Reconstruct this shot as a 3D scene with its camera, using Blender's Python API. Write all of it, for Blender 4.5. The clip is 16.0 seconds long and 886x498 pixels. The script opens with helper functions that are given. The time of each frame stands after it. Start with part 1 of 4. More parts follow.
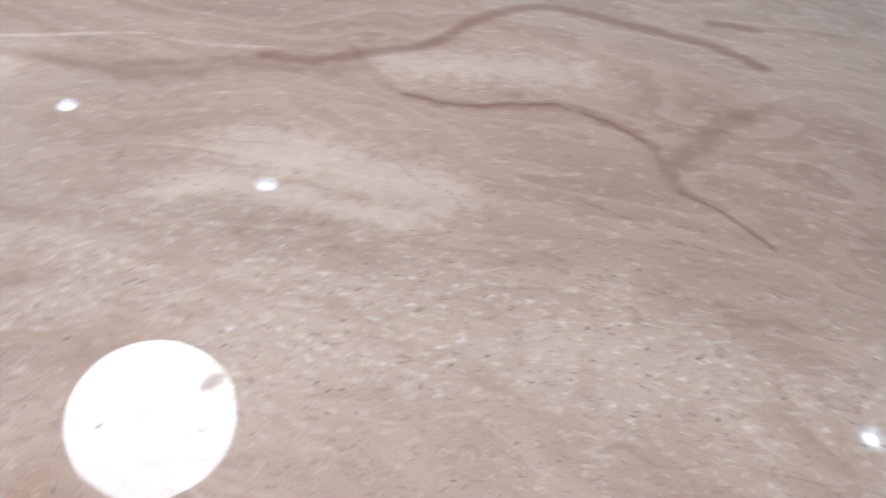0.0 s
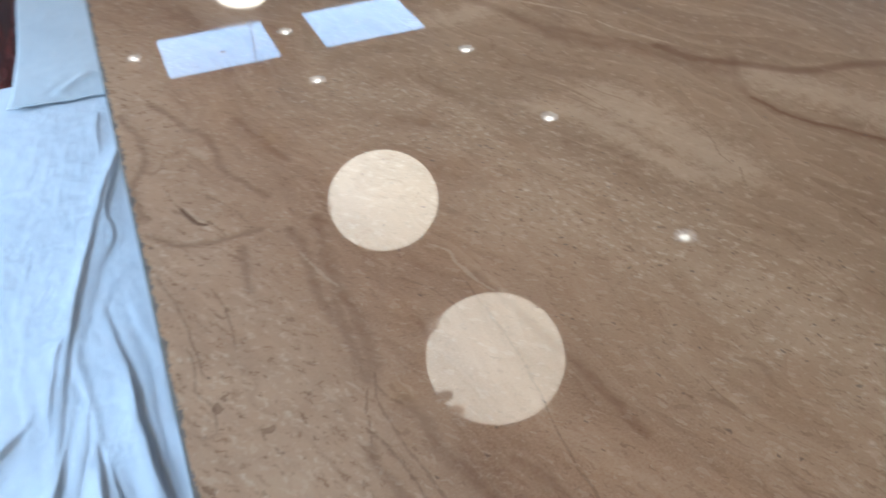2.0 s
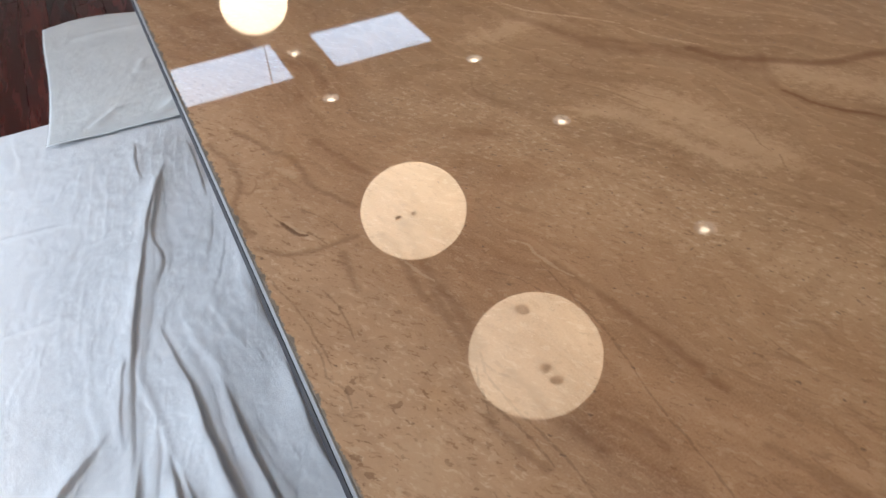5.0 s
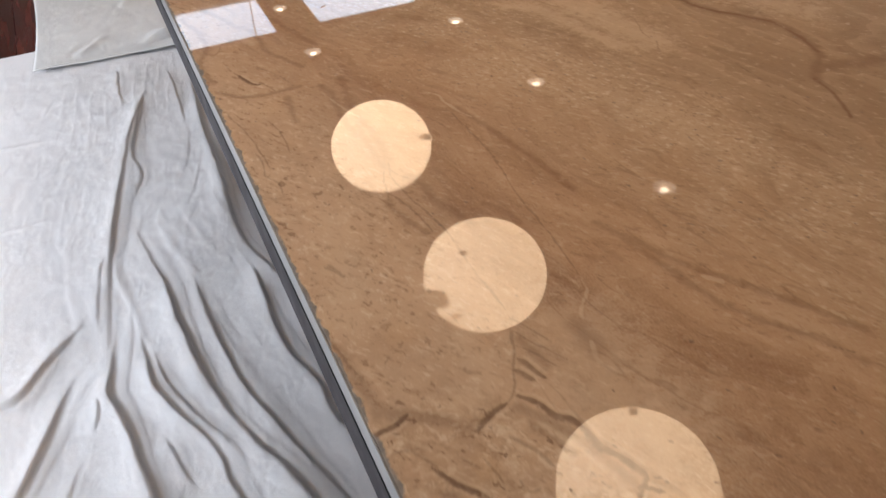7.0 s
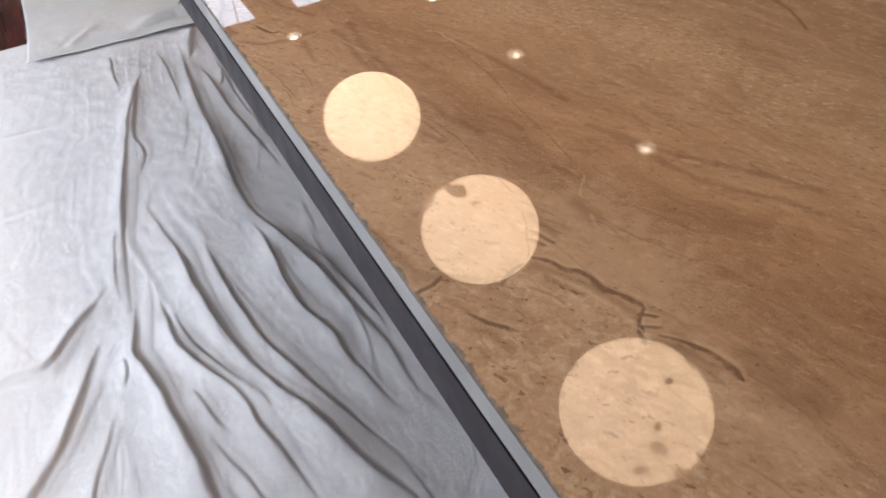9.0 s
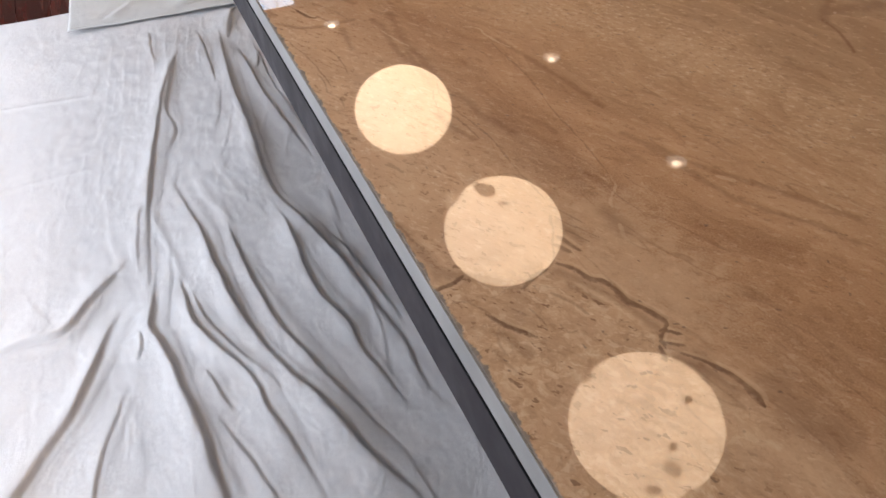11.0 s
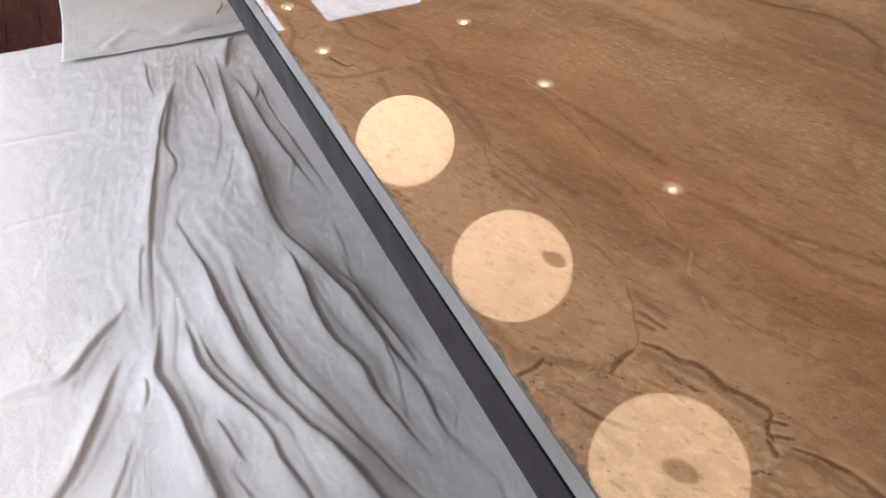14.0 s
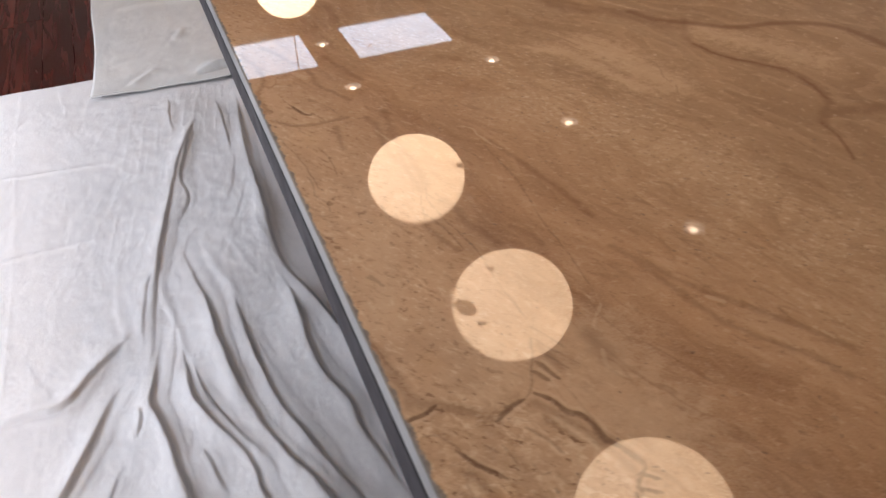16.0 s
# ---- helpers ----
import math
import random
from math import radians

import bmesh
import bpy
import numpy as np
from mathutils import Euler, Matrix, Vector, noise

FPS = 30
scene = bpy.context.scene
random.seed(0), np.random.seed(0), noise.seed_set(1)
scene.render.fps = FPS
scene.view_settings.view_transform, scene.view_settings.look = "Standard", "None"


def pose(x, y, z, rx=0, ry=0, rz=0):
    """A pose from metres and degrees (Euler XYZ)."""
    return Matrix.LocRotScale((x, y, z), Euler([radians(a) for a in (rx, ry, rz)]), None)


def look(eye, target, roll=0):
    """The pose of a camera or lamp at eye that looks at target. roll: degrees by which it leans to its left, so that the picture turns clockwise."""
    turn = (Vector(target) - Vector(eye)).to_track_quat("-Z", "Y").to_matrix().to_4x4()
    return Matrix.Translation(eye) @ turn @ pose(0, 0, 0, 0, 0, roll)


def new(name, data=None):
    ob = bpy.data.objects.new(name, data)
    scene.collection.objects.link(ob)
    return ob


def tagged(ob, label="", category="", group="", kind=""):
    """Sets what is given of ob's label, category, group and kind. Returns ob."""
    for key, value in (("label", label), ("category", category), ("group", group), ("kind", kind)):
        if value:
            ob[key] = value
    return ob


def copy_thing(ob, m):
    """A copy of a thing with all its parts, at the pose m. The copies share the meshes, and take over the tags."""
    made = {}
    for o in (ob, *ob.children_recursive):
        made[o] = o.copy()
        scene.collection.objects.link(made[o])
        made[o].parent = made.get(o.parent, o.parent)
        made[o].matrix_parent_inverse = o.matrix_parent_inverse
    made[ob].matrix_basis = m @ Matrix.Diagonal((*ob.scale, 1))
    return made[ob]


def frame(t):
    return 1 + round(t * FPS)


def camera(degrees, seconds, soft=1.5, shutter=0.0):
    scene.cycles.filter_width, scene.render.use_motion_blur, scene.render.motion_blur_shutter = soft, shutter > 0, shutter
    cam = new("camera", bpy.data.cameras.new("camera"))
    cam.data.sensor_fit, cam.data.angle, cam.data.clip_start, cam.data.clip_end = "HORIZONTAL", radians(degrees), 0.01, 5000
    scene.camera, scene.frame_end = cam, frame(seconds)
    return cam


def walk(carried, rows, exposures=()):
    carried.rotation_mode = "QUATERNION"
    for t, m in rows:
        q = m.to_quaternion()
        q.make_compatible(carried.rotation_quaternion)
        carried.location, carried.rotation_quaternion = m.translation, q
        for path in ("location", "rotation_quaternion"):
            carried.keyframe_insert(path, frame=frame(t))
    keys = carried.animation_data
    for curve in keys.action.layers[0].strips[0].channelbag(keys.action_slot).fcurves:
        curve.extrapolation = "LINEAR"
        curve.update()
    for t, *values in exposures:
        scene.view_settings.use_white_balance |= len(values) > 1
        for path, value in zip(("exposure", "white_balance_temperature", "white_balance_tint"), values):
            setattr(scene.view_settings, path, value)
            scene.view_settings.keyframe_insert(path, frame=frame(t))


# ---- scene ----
import collections

cam = camera(59.5, 16.0, shutter=0.8)
PATH = [
    (0, (0.107, 0.176, 1.297), (1.403, 0.799, -0.094), 4.2),
    (0.5, (0.084, 0.143, 1.289), (1.21, 1.057, -0.088), 2.4),
    (1, (0.061, 0.065, 1.3), (0.896, 1.262, -0.067), -3.1),
    (1.5, (0.049, -0.016, 1.304), (0.786, 1.308, -0.001), -1.7),
    (2, (0.04, -0.067, 1.318), (0.637, 1.345, 0.033), -1.4),
    (2.5, (0.029, -0.094, 1.33), (0.547, 1.384, 0.086), -1.3),
    (3, (0.016, -0.099, 1.329), (0.509, 1.389, 0.087), -1.1),
    (3.2, (0.008, -0.097, 1.328), (0.485, 1.395, 0.083), -1.3),
    (5.3, (-0.054, -0.107, 1.364), (0.544, 1.323, 0.099), -6.4),
    (5.5, (-0.06, -0.13, 1.364), (0.559, 1.292, 0.101), -6.2),
    (6, (-0.067, -0.211, 1.356), (0.537, 1.217, 0.092), -4.4),
    (6.5, (-0.068, -0.283, 1.348), (0.516, 1.12, 0.046), -3.2),
    (7, (-0.077, -0.335, 1.351), (0.522, 1.051, 0.039), -2.3),
    (7.5, (-0.104, -0.367, 1.352), (0.524, 0.998, 0.032), -2.4),
    (8, (-0.144, -0.39, 1.347), (0.486, 0.955, 0.008), -3.0),
    (8.5, (-0.162, -0.419, 1.353), (0.491, 0.908, 0.006), -3.5),
    (9, (-0.164, -0.443, 1.36), (0.454, 0.907, 0.019), -4.8),
    (9.2, (-0.159, -0.454, 1.356), (0.431, 0.911, 0.019), -5.1),
    (11.3, (-0.167, -0.428, 1.354), (0.418, 0.935, 0.012), -1.0),
    (11.5, (-0.172, -0.422, 1.355), (0.428, 0.936, 0.014), -0.6),
    (12, (-0.184, -0.403, 1.353), (0.447, 0.942, 0.014), -0.0),
    (12.5, (-0.189, -0.386, 1.352), (0.455, 0.957, 0.017), 0.1),
    (13, (-0.194, -0.367, 1.353), (0.444, 0.986, 0.026), -0.5),
    (13.5, (-0.201, -0.356, 1.354), (0.426, 1.007, 0.031), -0.8),
    (14, (-0.205, -0.344, 1.36), (0.419, 1.036, 0.054), -0.9),
    (14.5, (-0.203, -0.345, 1.371), (0.417, 1.058, 0.088), -1.4),
    (15, (-0.182, -0.357, 1.377), (0.416, 1.073, 0.113), -1.9),
    (15.5, (-0.148, -0.377, 1.384), (0.42, 1.076, 0.132), -2.4),
    (16, (-0.106, -0.402, 1.388), (0.447, 1.067, 0.149), -2.1),
]
EXPOSURES = [(0.0, 1.16, 4200, 5), (0.5, 0.78, 4080, 2), (1.0, 0.52, 4020, 2), (1.5, 0.32, 4380, 5), (1.9, 0.16, 4800, 3), (2.6, 0.05, 5750, 6), (3.2, 0.02, 6050, 8), (5.5, 0.0, 6400, 13), (6.0, -0.03, 6150, 11), (7.0, 0.05, 7100, 18), (7.5, 0.18, 7100, 19), (8.5, 0.2, 7050, 18), (9.0, 0.12, 7000, 19), (12.5, 0.1, 7150, 20), (14.5, 0.03, 7250, 22), (16.0, -0.04, 7250, 22)]
WINDOW_WATTS, PENDANT_POWER, SPOT_POWER, SKYLIGHT_POWER = 92.0, 10.6, 19.0, 5.9
GLOBE, GLOBE_FLAT = 0.1775, 0.875
FASCIA_IN, FASCIA_Z = 0.0015, 0.80
STONE = ((0.238, 0.126, 0.067), (0.340, 0.196, 0.108), (0.42, 0.255, 0.148), (0.54, 0.37, 0.24))
STONE_DARK = (0.155, 0.076, 0.038)
SMALL_FOLDS = 16
CANVAS_FOLDS = [
    (0.034, 0.022, -0.6, (0.40, 2.78), (0.12, 2.765), (-0.02, 2.72)),
    (0.008, 0.018, 0.0, (-0.25, 2.70), (-0.18, 2.80), (-0.12, 2.86)),
    (0.010, 0.020, 0.0, (-0.30, 3.62), (0.0, 3.66), (0.3, 3.63)),
    (0.006, 0.018, 0.0, (-0.05, 3.1), (0.0, 3.3)),
]
walk(cam, [(t, look(eye, target, roll)) for t, eye, target, roll in PATH], EXPOSURES)

# ---- world and large lights ----
world = bpy.data.worlds.new("world")
scene.world = world
world.use_nodes = True
wn, wl = world.node_tree.nodes, world.node_tree.links
sky = wn.new("ShaderNodeTexSky")
sky.sky_type, sky.sun_disc = "NISHITA", False
sky.sun_elevation, sky.sun_rotation = radians(35), radians(-60)
wn["Background"].inputs["Strength"].default_value = 0.1
wl.new(sky.outputs["Color"], wn["Background"].inputs["Color"])

CEIL, HIGH, STEP = 2.96, 3.205, 5.1
TOP = 0.90
WEST, EAST, SOUTH, NORTH = -1.62, 4.6, -3.4, 7.6
WIN_Y, WIN_Z = (-0.5, 3.7), (0.06, 1.34)


def area_lamp(name, eye, target, sx, sy, watts, colour):
    data = bpy.data.lights.new(name, "AREA")
    data.shape, data.size, data.size_y = "RECTANGLE", sx, sy
    data.energy, data.color = watts, colour
    ob = new(name, data)
    ob.matrix_world = look(eye, target)
    return ob


area_lamp("window_daylight", (WEST - 0.12, sum(WIN_Y) / 2, sum(WIN_Z) / 2), (0, sum(WIN_Y) / 2, sum(WIN_Z) / 2),
          WIN_Y[1] - WIN_Y[0] - 0.2, WIN_Z[1] - WIN_Z[0] - 0.2, WINDOW_WATTS, (0.60, 0.80, 1.0))


# ---- materials ----
class Nodes:
    """Short hand for building a node material."""

    def __init__(self, name):
        self.mat = bpy.data.materials.new(name)
        self.mat.use_nodes = True
        self.tree = self.mat.node_tree
        self.bsdf = self.tree.nodes["Principled BSDF"]

    def node(self, kind, **sets):
        n = self.tree.nodes.new(kind)
        for k, v in sets.items():
            if k == "operation":
                n.operation = v
            elif k == "data_type":
                n.data_type = v
            elif k == "blend_type":
                n.blend_type = v
            elif k == "interpolation_type":
                n.interpolation_type = v
            elif k == "feature":
                n.feature = v
            elif k == "distance":
                n.distance = v
        return n

    def link(self, value, socket):
        if isinstance(value, bpy.types.NodeSocket):
            self.tree.links.new(value, socket)
        else:
            socket.default_value = value

    def math(self, op, a, b=0.0, c=None, clamp=False):
        n = self.node("ShaderNodeMath", operation=op)
        n.use_clamp = clamp
        self.link(a, n.inputs[0]), self.link(b, n.inputs[1])
        if c is not None:
            self.link(c, n.inputs[2])
        return n.outputs[0]

    def vec(self, op, a, b=(0, 0, 0), scale=None):
        n = self.node("ShaderNodeVectorMath", operation=op)
        self.link(a, n.inputs[0])
        if op not in ("LENGTH", "SCALE"):
            self.link(b, n.inputs[1])
        if scale is not None:
            self.link(scale, n.inputs["Scale"])
        return n.outputs["Value"] if op in ("LENGTH", "DOT_PRODUCT", "DISTANCE") else n.outputs["Vector"]

    def coords(self):
        return self.node("ShaderNodeTexCoord").outputs["Object"]

    def mapping(self, vector, turn=0.0, scale=(1, 1, 1), shift=(0, 0, 0)):
        """Turned first, then stretched, so that the grain runs along the turned y."""
        n = self.node("ShaderNodeMapping")
        self.link(vector, n.inputs["Vector"])
        n.inputs["Rotation"].default_value, n.inputs["Location"].default_value = (0, 0, radians(turn)), shift
        return self.vec("MULTIPLY", n.outputs[0], scale)

    def noise(self, vector, scale, detail=4.0, rough=0.55, colour=False, warp=0.0):
        n = self.node("ShaderNodeTexNoise")
        self.link(vector, n.inputs["Vector"])
        n.inputs["Scale"].default_value, n.inputs["Detail"].default_value = scale, detail
        n.inputs["Roughness"].default_value, n.inputs["Distortion"].default_value = rough, warp
        return n.outputs["Color" if colour else "Fac"]

    def voronoi(self, vector, scale, random=1.0):
        n = self.node("ShaderNodeTexVoronoi", feature="F1")
        self.link(vector, n.inputs["Vector"])
        n.inputs["Scale"].default_value, n.inputs["Randomness"].default_value = scale, random
        return n.outputs["Distance"], n.outputs["Color"]

    def step(self, value, low, high, to_low=0.0, to_high=1.0):
        n = self.node("ShaderNodeMapRange", interpolation_type="SMOOTHSTEP")
        self.link(value, n.inputs["Value"])
        for k, v in zip(("From Min", "From Max", "To Min", "To Max"), (low, high, to_low, to_high)):
            n.inputs[k].default_value = v
        return n.outputs[0]

    def ramp(self, fac, stops):
        n = self.node("ShaderNodeValToRGB")
        self.link(fac, n.inputs[0])
        while len(n.color_ramp.elements) < len(stops):
            n.color_ramp.elements.new(0.5)
        for e, (at, colour) in zip(n.color_ramp.elements, stops):
            e.position, e.color = at, (*colour, 1)
        return n.outputs[0]

    def mix(self, fac, a, b, blend="MIX"):
        n = self.node("ShaderNodeMix", data_type="RGBA", blend_type=blend)
        self.link(fac, n.inputs[0])
        self.link(a if isinstance(a, bpy.types.NodeSocket) else (*a, 1), n.inputs[6])
        self.link(b if isinstance(b, bpy.types.NodeSocket) else (*b, 1), n.inputs[7])
        return n.outputs[2]

    def bump(self, height, strength, distance):
        n = self.node("ShaderNodeBump")
        n.inputs["Strength"].default_value, n.inputs["Distance"].default_value = strength, distance
        self.link(height, n.inputs["Height"])
        self.tree.links.new(n.outputs[0], self.bsdf.inputs["Normal"])

    def set(self, **values):
        names = {"colour": "Base Color", "rough": "Roughness", "metal": "Metallic", "gloss": "Specular IOR Level",
                 "emit": "Emission Color", "power": "Emission Strength", "clear": "Transmission Weight", "coat": "Coat Weight", "coat_rough": "Coat Roughness", "sheen": "Sheen Weight"}
        for k, v in values.items():
            self.link((*v, 1) if isinstance(v, tuple) else v, self.bsdf.inputs[names[k]])
        return self.mat


# ---- figure of the stone slab ----
STROKES = collections.defaultdict(list)
SPOTS = []


def vein(kind, half_width, *points):
    """A vein of the slab along the points."""
    STROKES[kind].append((half_width, points))


def dull_spot(x, y, a, b, turn, much=0.6):
    """A patch of filler that took no polish."""
    SPOTS.append((x, y, a, b, radians(turn), much))


vein("crack", 0.0023, (0.109, -0.029), (0.117, -0.038), (0.126, -0.057), (0.133, -0.063), (0.138, -0.078), (0.140, -0.094), (0.148, -0.109), (0.154, -0.124), (0.153, -0.129))
vein("crack", 0.0014, (0.144, -0.130), (0.152, -0.134), (0.157, -0.140))
vein("crack", 0.0014, (0.137, -0.139), (0.145, -0.145), (0.152, -0.151))
vein("crack", 0.0014, (0.153, -0.128), (0.140, -0.138), (0.137, -0.146))
vein("crack", 0.0014, (0.144, -0.155), (0.151, -0.163), (0.156, -0.169), (0.162, -0.179))
vein("crack", 0.0021, (0.158, -0.173), (0.167, -0.191), (0.169, -0.206), (0.168, -0.221))
vein("crack", 0.0019, (0.134, -0.143), (0.130, -0.157))
vein("crack", 0.0018, (0.127, 0.001), (0.132, -0.011), (0.137, -0.025))
vein("crack", 0.0018, (0.121, -0.008), (0.128, -0.023))
vein("thin", 0.0011, (0.140, 0.042), (0.148, 0.026), (0.158, 0.002))
vein("thin", 0.0011, (0.136, 0.027), (0.146, 0.006), (0.160, -0.017))
vein("thin", 0.0011, (0.128, 0.018), (0.138, 0.002), (0.151, -0.021))
vein("thin", 0.0012, (0.136, 0.031), (0.128, 0.010), (0.118, -0.009), (0.110, -0.024), (0.098, -0.033))
vein("crack", 0.0021, (0.098, -0.033), (0.085, -0.037), (0.069, -0.045))
vein("crack", 0.0017, (0.031, -0.012), (0.019, -0.016), (0.003, -0.018), (0.005, -0.029))
vein("crack", 0.0017, (0.029, -0.058), (0.037, -0.074), (0.045, -0.086), (0.053, -0.097))
vein("thin", 0.0011, (0.064, -0.067), (0.066, -0.084), (0.064, -0.095))
vein("thin", 0.0011, (0.076, -0.092), (0.079, -0.102), (0.086, -0.103))
vein("shade", 0.0039, (0.010, 0.017), (0.020, -0.004), (0.046, -0.022), (0.068, -0.043))
vein("shade", 0.0039, (-0.005, 0.102), (0.005, 0.064), (0.010, 0.028), (0.012, -0.001))
vein("shade", 0.0030, (0.105, -0.039), (0.121, -0.065), (0.132, -0.087), (0.141, -0.117), (0.146, -0.131))
vein("shade", 0.0030, (0.138, -0.159), (0.152, -0.179), (0.161, -0.203))
vein("shade", 0.0030, (0.106, -0.059), (0.115, -0.077), (0.119, -0.090))
vein("shade", 0.0063, (0.184, 0.009), (0.186, -0.005), (0.188, -0.018))
vein("light", 0.0015, (0.110, -0.056), (0.120, -0.073), (0.124, -0.086), (0.129, -0.091), (0.128, -0.099), (0.118, -0.109))
vein("light", 0.0016, (0.216, 0.051), (0.213, 0.039), (0.197, 0.024), (0.193, 0.013))
vein("light", 0.0021, (0.186, -0.009), (0.180, -0.030), (0.186, -0.041))
vein("light", 0.0028, (0.309, 0.012), (0.322, -0.004))
vein("light", 0.0019, (0.369, -0.058), (0.378, -0.079))
vein("light", 0.0015, (0.014, -0.020), (0.025, -0.033), (0.033, -0.046))
vein("pale", 0.0101, (0.095, 0.034), (0.098, 0.001), (0.093, -0.019), (0.071, -0.016))
vein("pale", 0.0134, (0.053, 0.227), (0.042, 0.158), (0.022, 0.102))
vein("pale", 0.0080, (0.004, -0.098), (0.004, -0.131))
vein("thin", 0.0013, (0.135, 0.290), (0.129, 0.254), (0.136, 0.203), (0.143, 0.156), (0.141, 0.124), (0.141, 0.087), (0.142, 0.050))
vein("thin", 0.0011, (0.233, 0.358), (0.236, 0.269), (0.227, 0.183), (0.224, 0.117), (0.218, 0.059))
vein("shade", 0.0031, (0.269, 0.112), (0.294, 0.055), (0.312, 0.019), (0.347, -0.032), (0.384, -0.093))
vein("shade", 0.0031, (0.245, 0.353), (0.269, 0.239), (0.278, 0.165))
vein("shade", 0.0030, (0.279, 0.080), (0.304, -0.027), (0.340, -0.079), (0.356, -0.118))
vein("thin", 0.0013, (0.584, 0.330), (0.584, 0.257), (0.578, 0.202), (0.590, 0.143))
vein("thin", 0.0011, (0.339, -0.086), (0.357, -0.107))
vein("shade", 0.0044, (0.151, 0.481), (0.140, 0.402), (0.142, 0.342), (0.138, 0.295))
vein("thin", 0.0012, (0.043, 0.433), (0.052, 0.399), (0.050, 0.351))
vein("thin", 0.0012, (0.000, 0.504), (0.021, 0.398), (0.024, 0.331))
vein("thin", 0.0011, (0.027, 0.168), (0.040, 0.144))
vein("thin", 0.0013, (0.114, 0.246), (0.126, 0.212), (0.130, 0.168))
vein("shade", 0.0030, (0.137, 0.017), (0.144, -0.015))
vein("pale", 0.0118, (0.137, -0.212), (0.153, -0.248), (0.165, -0.285))
vein("thin", 0.0012, (0.033, 0.582), (0.043, 0.542), (0.052, 0.524), (0.065, 0.509), (0.072, 0.486))
vein("crack", 0.0018, (0.043, 0.545), (0.050, 0.520), (0.060, 0.511))
vein("shade", 0.0030, (0.011, 0.515), (0.031, 0.494), (0.056, 0.485), (0.076, 0.484), (0.100, 0.484))
vein("thin", 0.0011, (0.063, 0.560), (0.080, 0.533), (0.089, 0.510), (0.094, 0.487))
vein("shade", 0.0030, (0.042, 0.756), (0.062, 0.713), (0.071, 0.682), (0.084, 0.670), (0.090, 0.630), (0.089, 0.595), (0.103, 0.562), (0.119, 0.529))
vein("shade", 0.0038, (0.121, 0.683), (0.136, 0.632), (0.151, 0.581))
vein("shade", 0.0037, (0.124, 0.473), (0.129, 0.449), (0.125, 0.416), (0.124, 0.384), (0.125, 0.354), (0.130, 0.335), (0.129, 0.315))
vein("light", 0.0015, (0.124, 0.441), (0.131, 0.409), (0.140, 0.386))
vein("shade", 0.0030, (0.081, 0.466), (0.074, 0.410))
vein("thin", 0.0011, (0.018, 0.372), (0.020, 0.352), (0.018, 0.324), (0.025, 0.307), (0.023, 0.284))
vein("shade", 0.0033, (0.133, 0.373), (0.129, 0.342), (0.129, 0.315), (0.129, 0.293), (0.131, 0.283))
vein("thin", 0.0011, (0.131, 0.282), (0.136, 0.269), (0.144, 0.255))
vein("thin", 0.0011, (0.127, 0.278), (0.120, 0.261), (0.118, 0.250), (0.112, 0.231))
vein("shade", 0.0030, (0.112, 0.231), (0.110, 0.217), (0.116, 0.200), (0.119, 0.185), (0.125, 0.169))
vein("shade", 0.0043, (0.144, 0.258), (0.150, 0.239), (0.152, 0.212), (0.160, 0.189), (0.168, 0.163))
vein("shade", 0.0030, (0.190, 0.183), (0.203, 0.169), (0.207, 0.144))
vein("thin", 0.0011, (0.187, 0.377), (0.204, 0.355), (0.212, 0.337), (0.218, 0.320))
vein("light", 0.0015, (0.225, 0.406), (0.238, 0.387), (0.237, 0.371), (0.243, 0.348), (0.250, 0.329))
vein("light", 0.0058, (0.066, 0.644), (0.075, 0.631), (0.078, 0.618))
vein("light", 0.0026, (0.034, 0.615), (0.050, 0.606))
vein("shade", 0.0030, (0.008, 0.740), (0.024, 0.680), (0.022, 0.632), (0.005, 0.593), (0.010, 0.539))
vein("shade", 0.0071, (0.486, 0.855), (0.506, 0.805), (0.520, 0.750), (0.544, 0.718), (0.568, 0.689), (0.592, 0.662), (0.620, 0.631))
vein("light", 0.0027, (0.496, 0.915), (0.510, 0.868), (0.541, 0.823), (0.577, 0.778), (0.597, 0.746))
vein("light", 0.0030, (0.609, 0.688), (0.628, 0.654))
vein("shade", 0.0045, (0.682, 0.566), (0.644, 0.513))
vein("thin", 0.0011, (0.538, 0.480), (0.550, 0.457), (0.547, 0.435), (0.535, 0.406), (0.537, 0.383), (0.524, 0.358), (0.513, 0.333))
vein("thin", 0.0011, (0.465, 0.395), (0.485, 0.370), (0.498, 0.353))
vein("pale", 0.0129, (0.422, 0.567), (0.451, 0.542), (0.467, 0.488), (0.475, 0.439), (0.489, 0.393))
vein("pale", 0.0202, (0.412, 0.821), (0.451, 0.816), (0.485, 0.834))
vein("band", 0.0071, (0.625, 0.630), (0.643, 0.585), (0.682, 0.551), (0.726, 0.511), (0.761, 0.499), (0.814, 0.488), (0.864, 0.453), (0.882, 0.414), (0.885, 0.363), (0.891, 0.304), (0.891, 0.246), (0.878, 0.205))
vein("shade", 0.0107, (0.519, 0.746), (0.541, 0.689), (0.590, 0.643), (0.619, 0.595), (0.652, 0.542))
vein("band", 0.0022, (0.639, 0.486), (0.650, 0.430), (0.681, 0.388), (0.701, 0.352), (0.700, 0.312), (0.690, 0.266))
vein("shade", 0.0051, (0.655, 0.531), (0.639, 0.486), (0.650, 0.430), (0.701, 0.352), (0.700, 0.312), (0.689, 0.265), (0.640, 0.220))
vein("band", 0.0019, (0.637, 0.219), (0.632, 0.188), (0.621, 0.162), (0.609, 0.138))
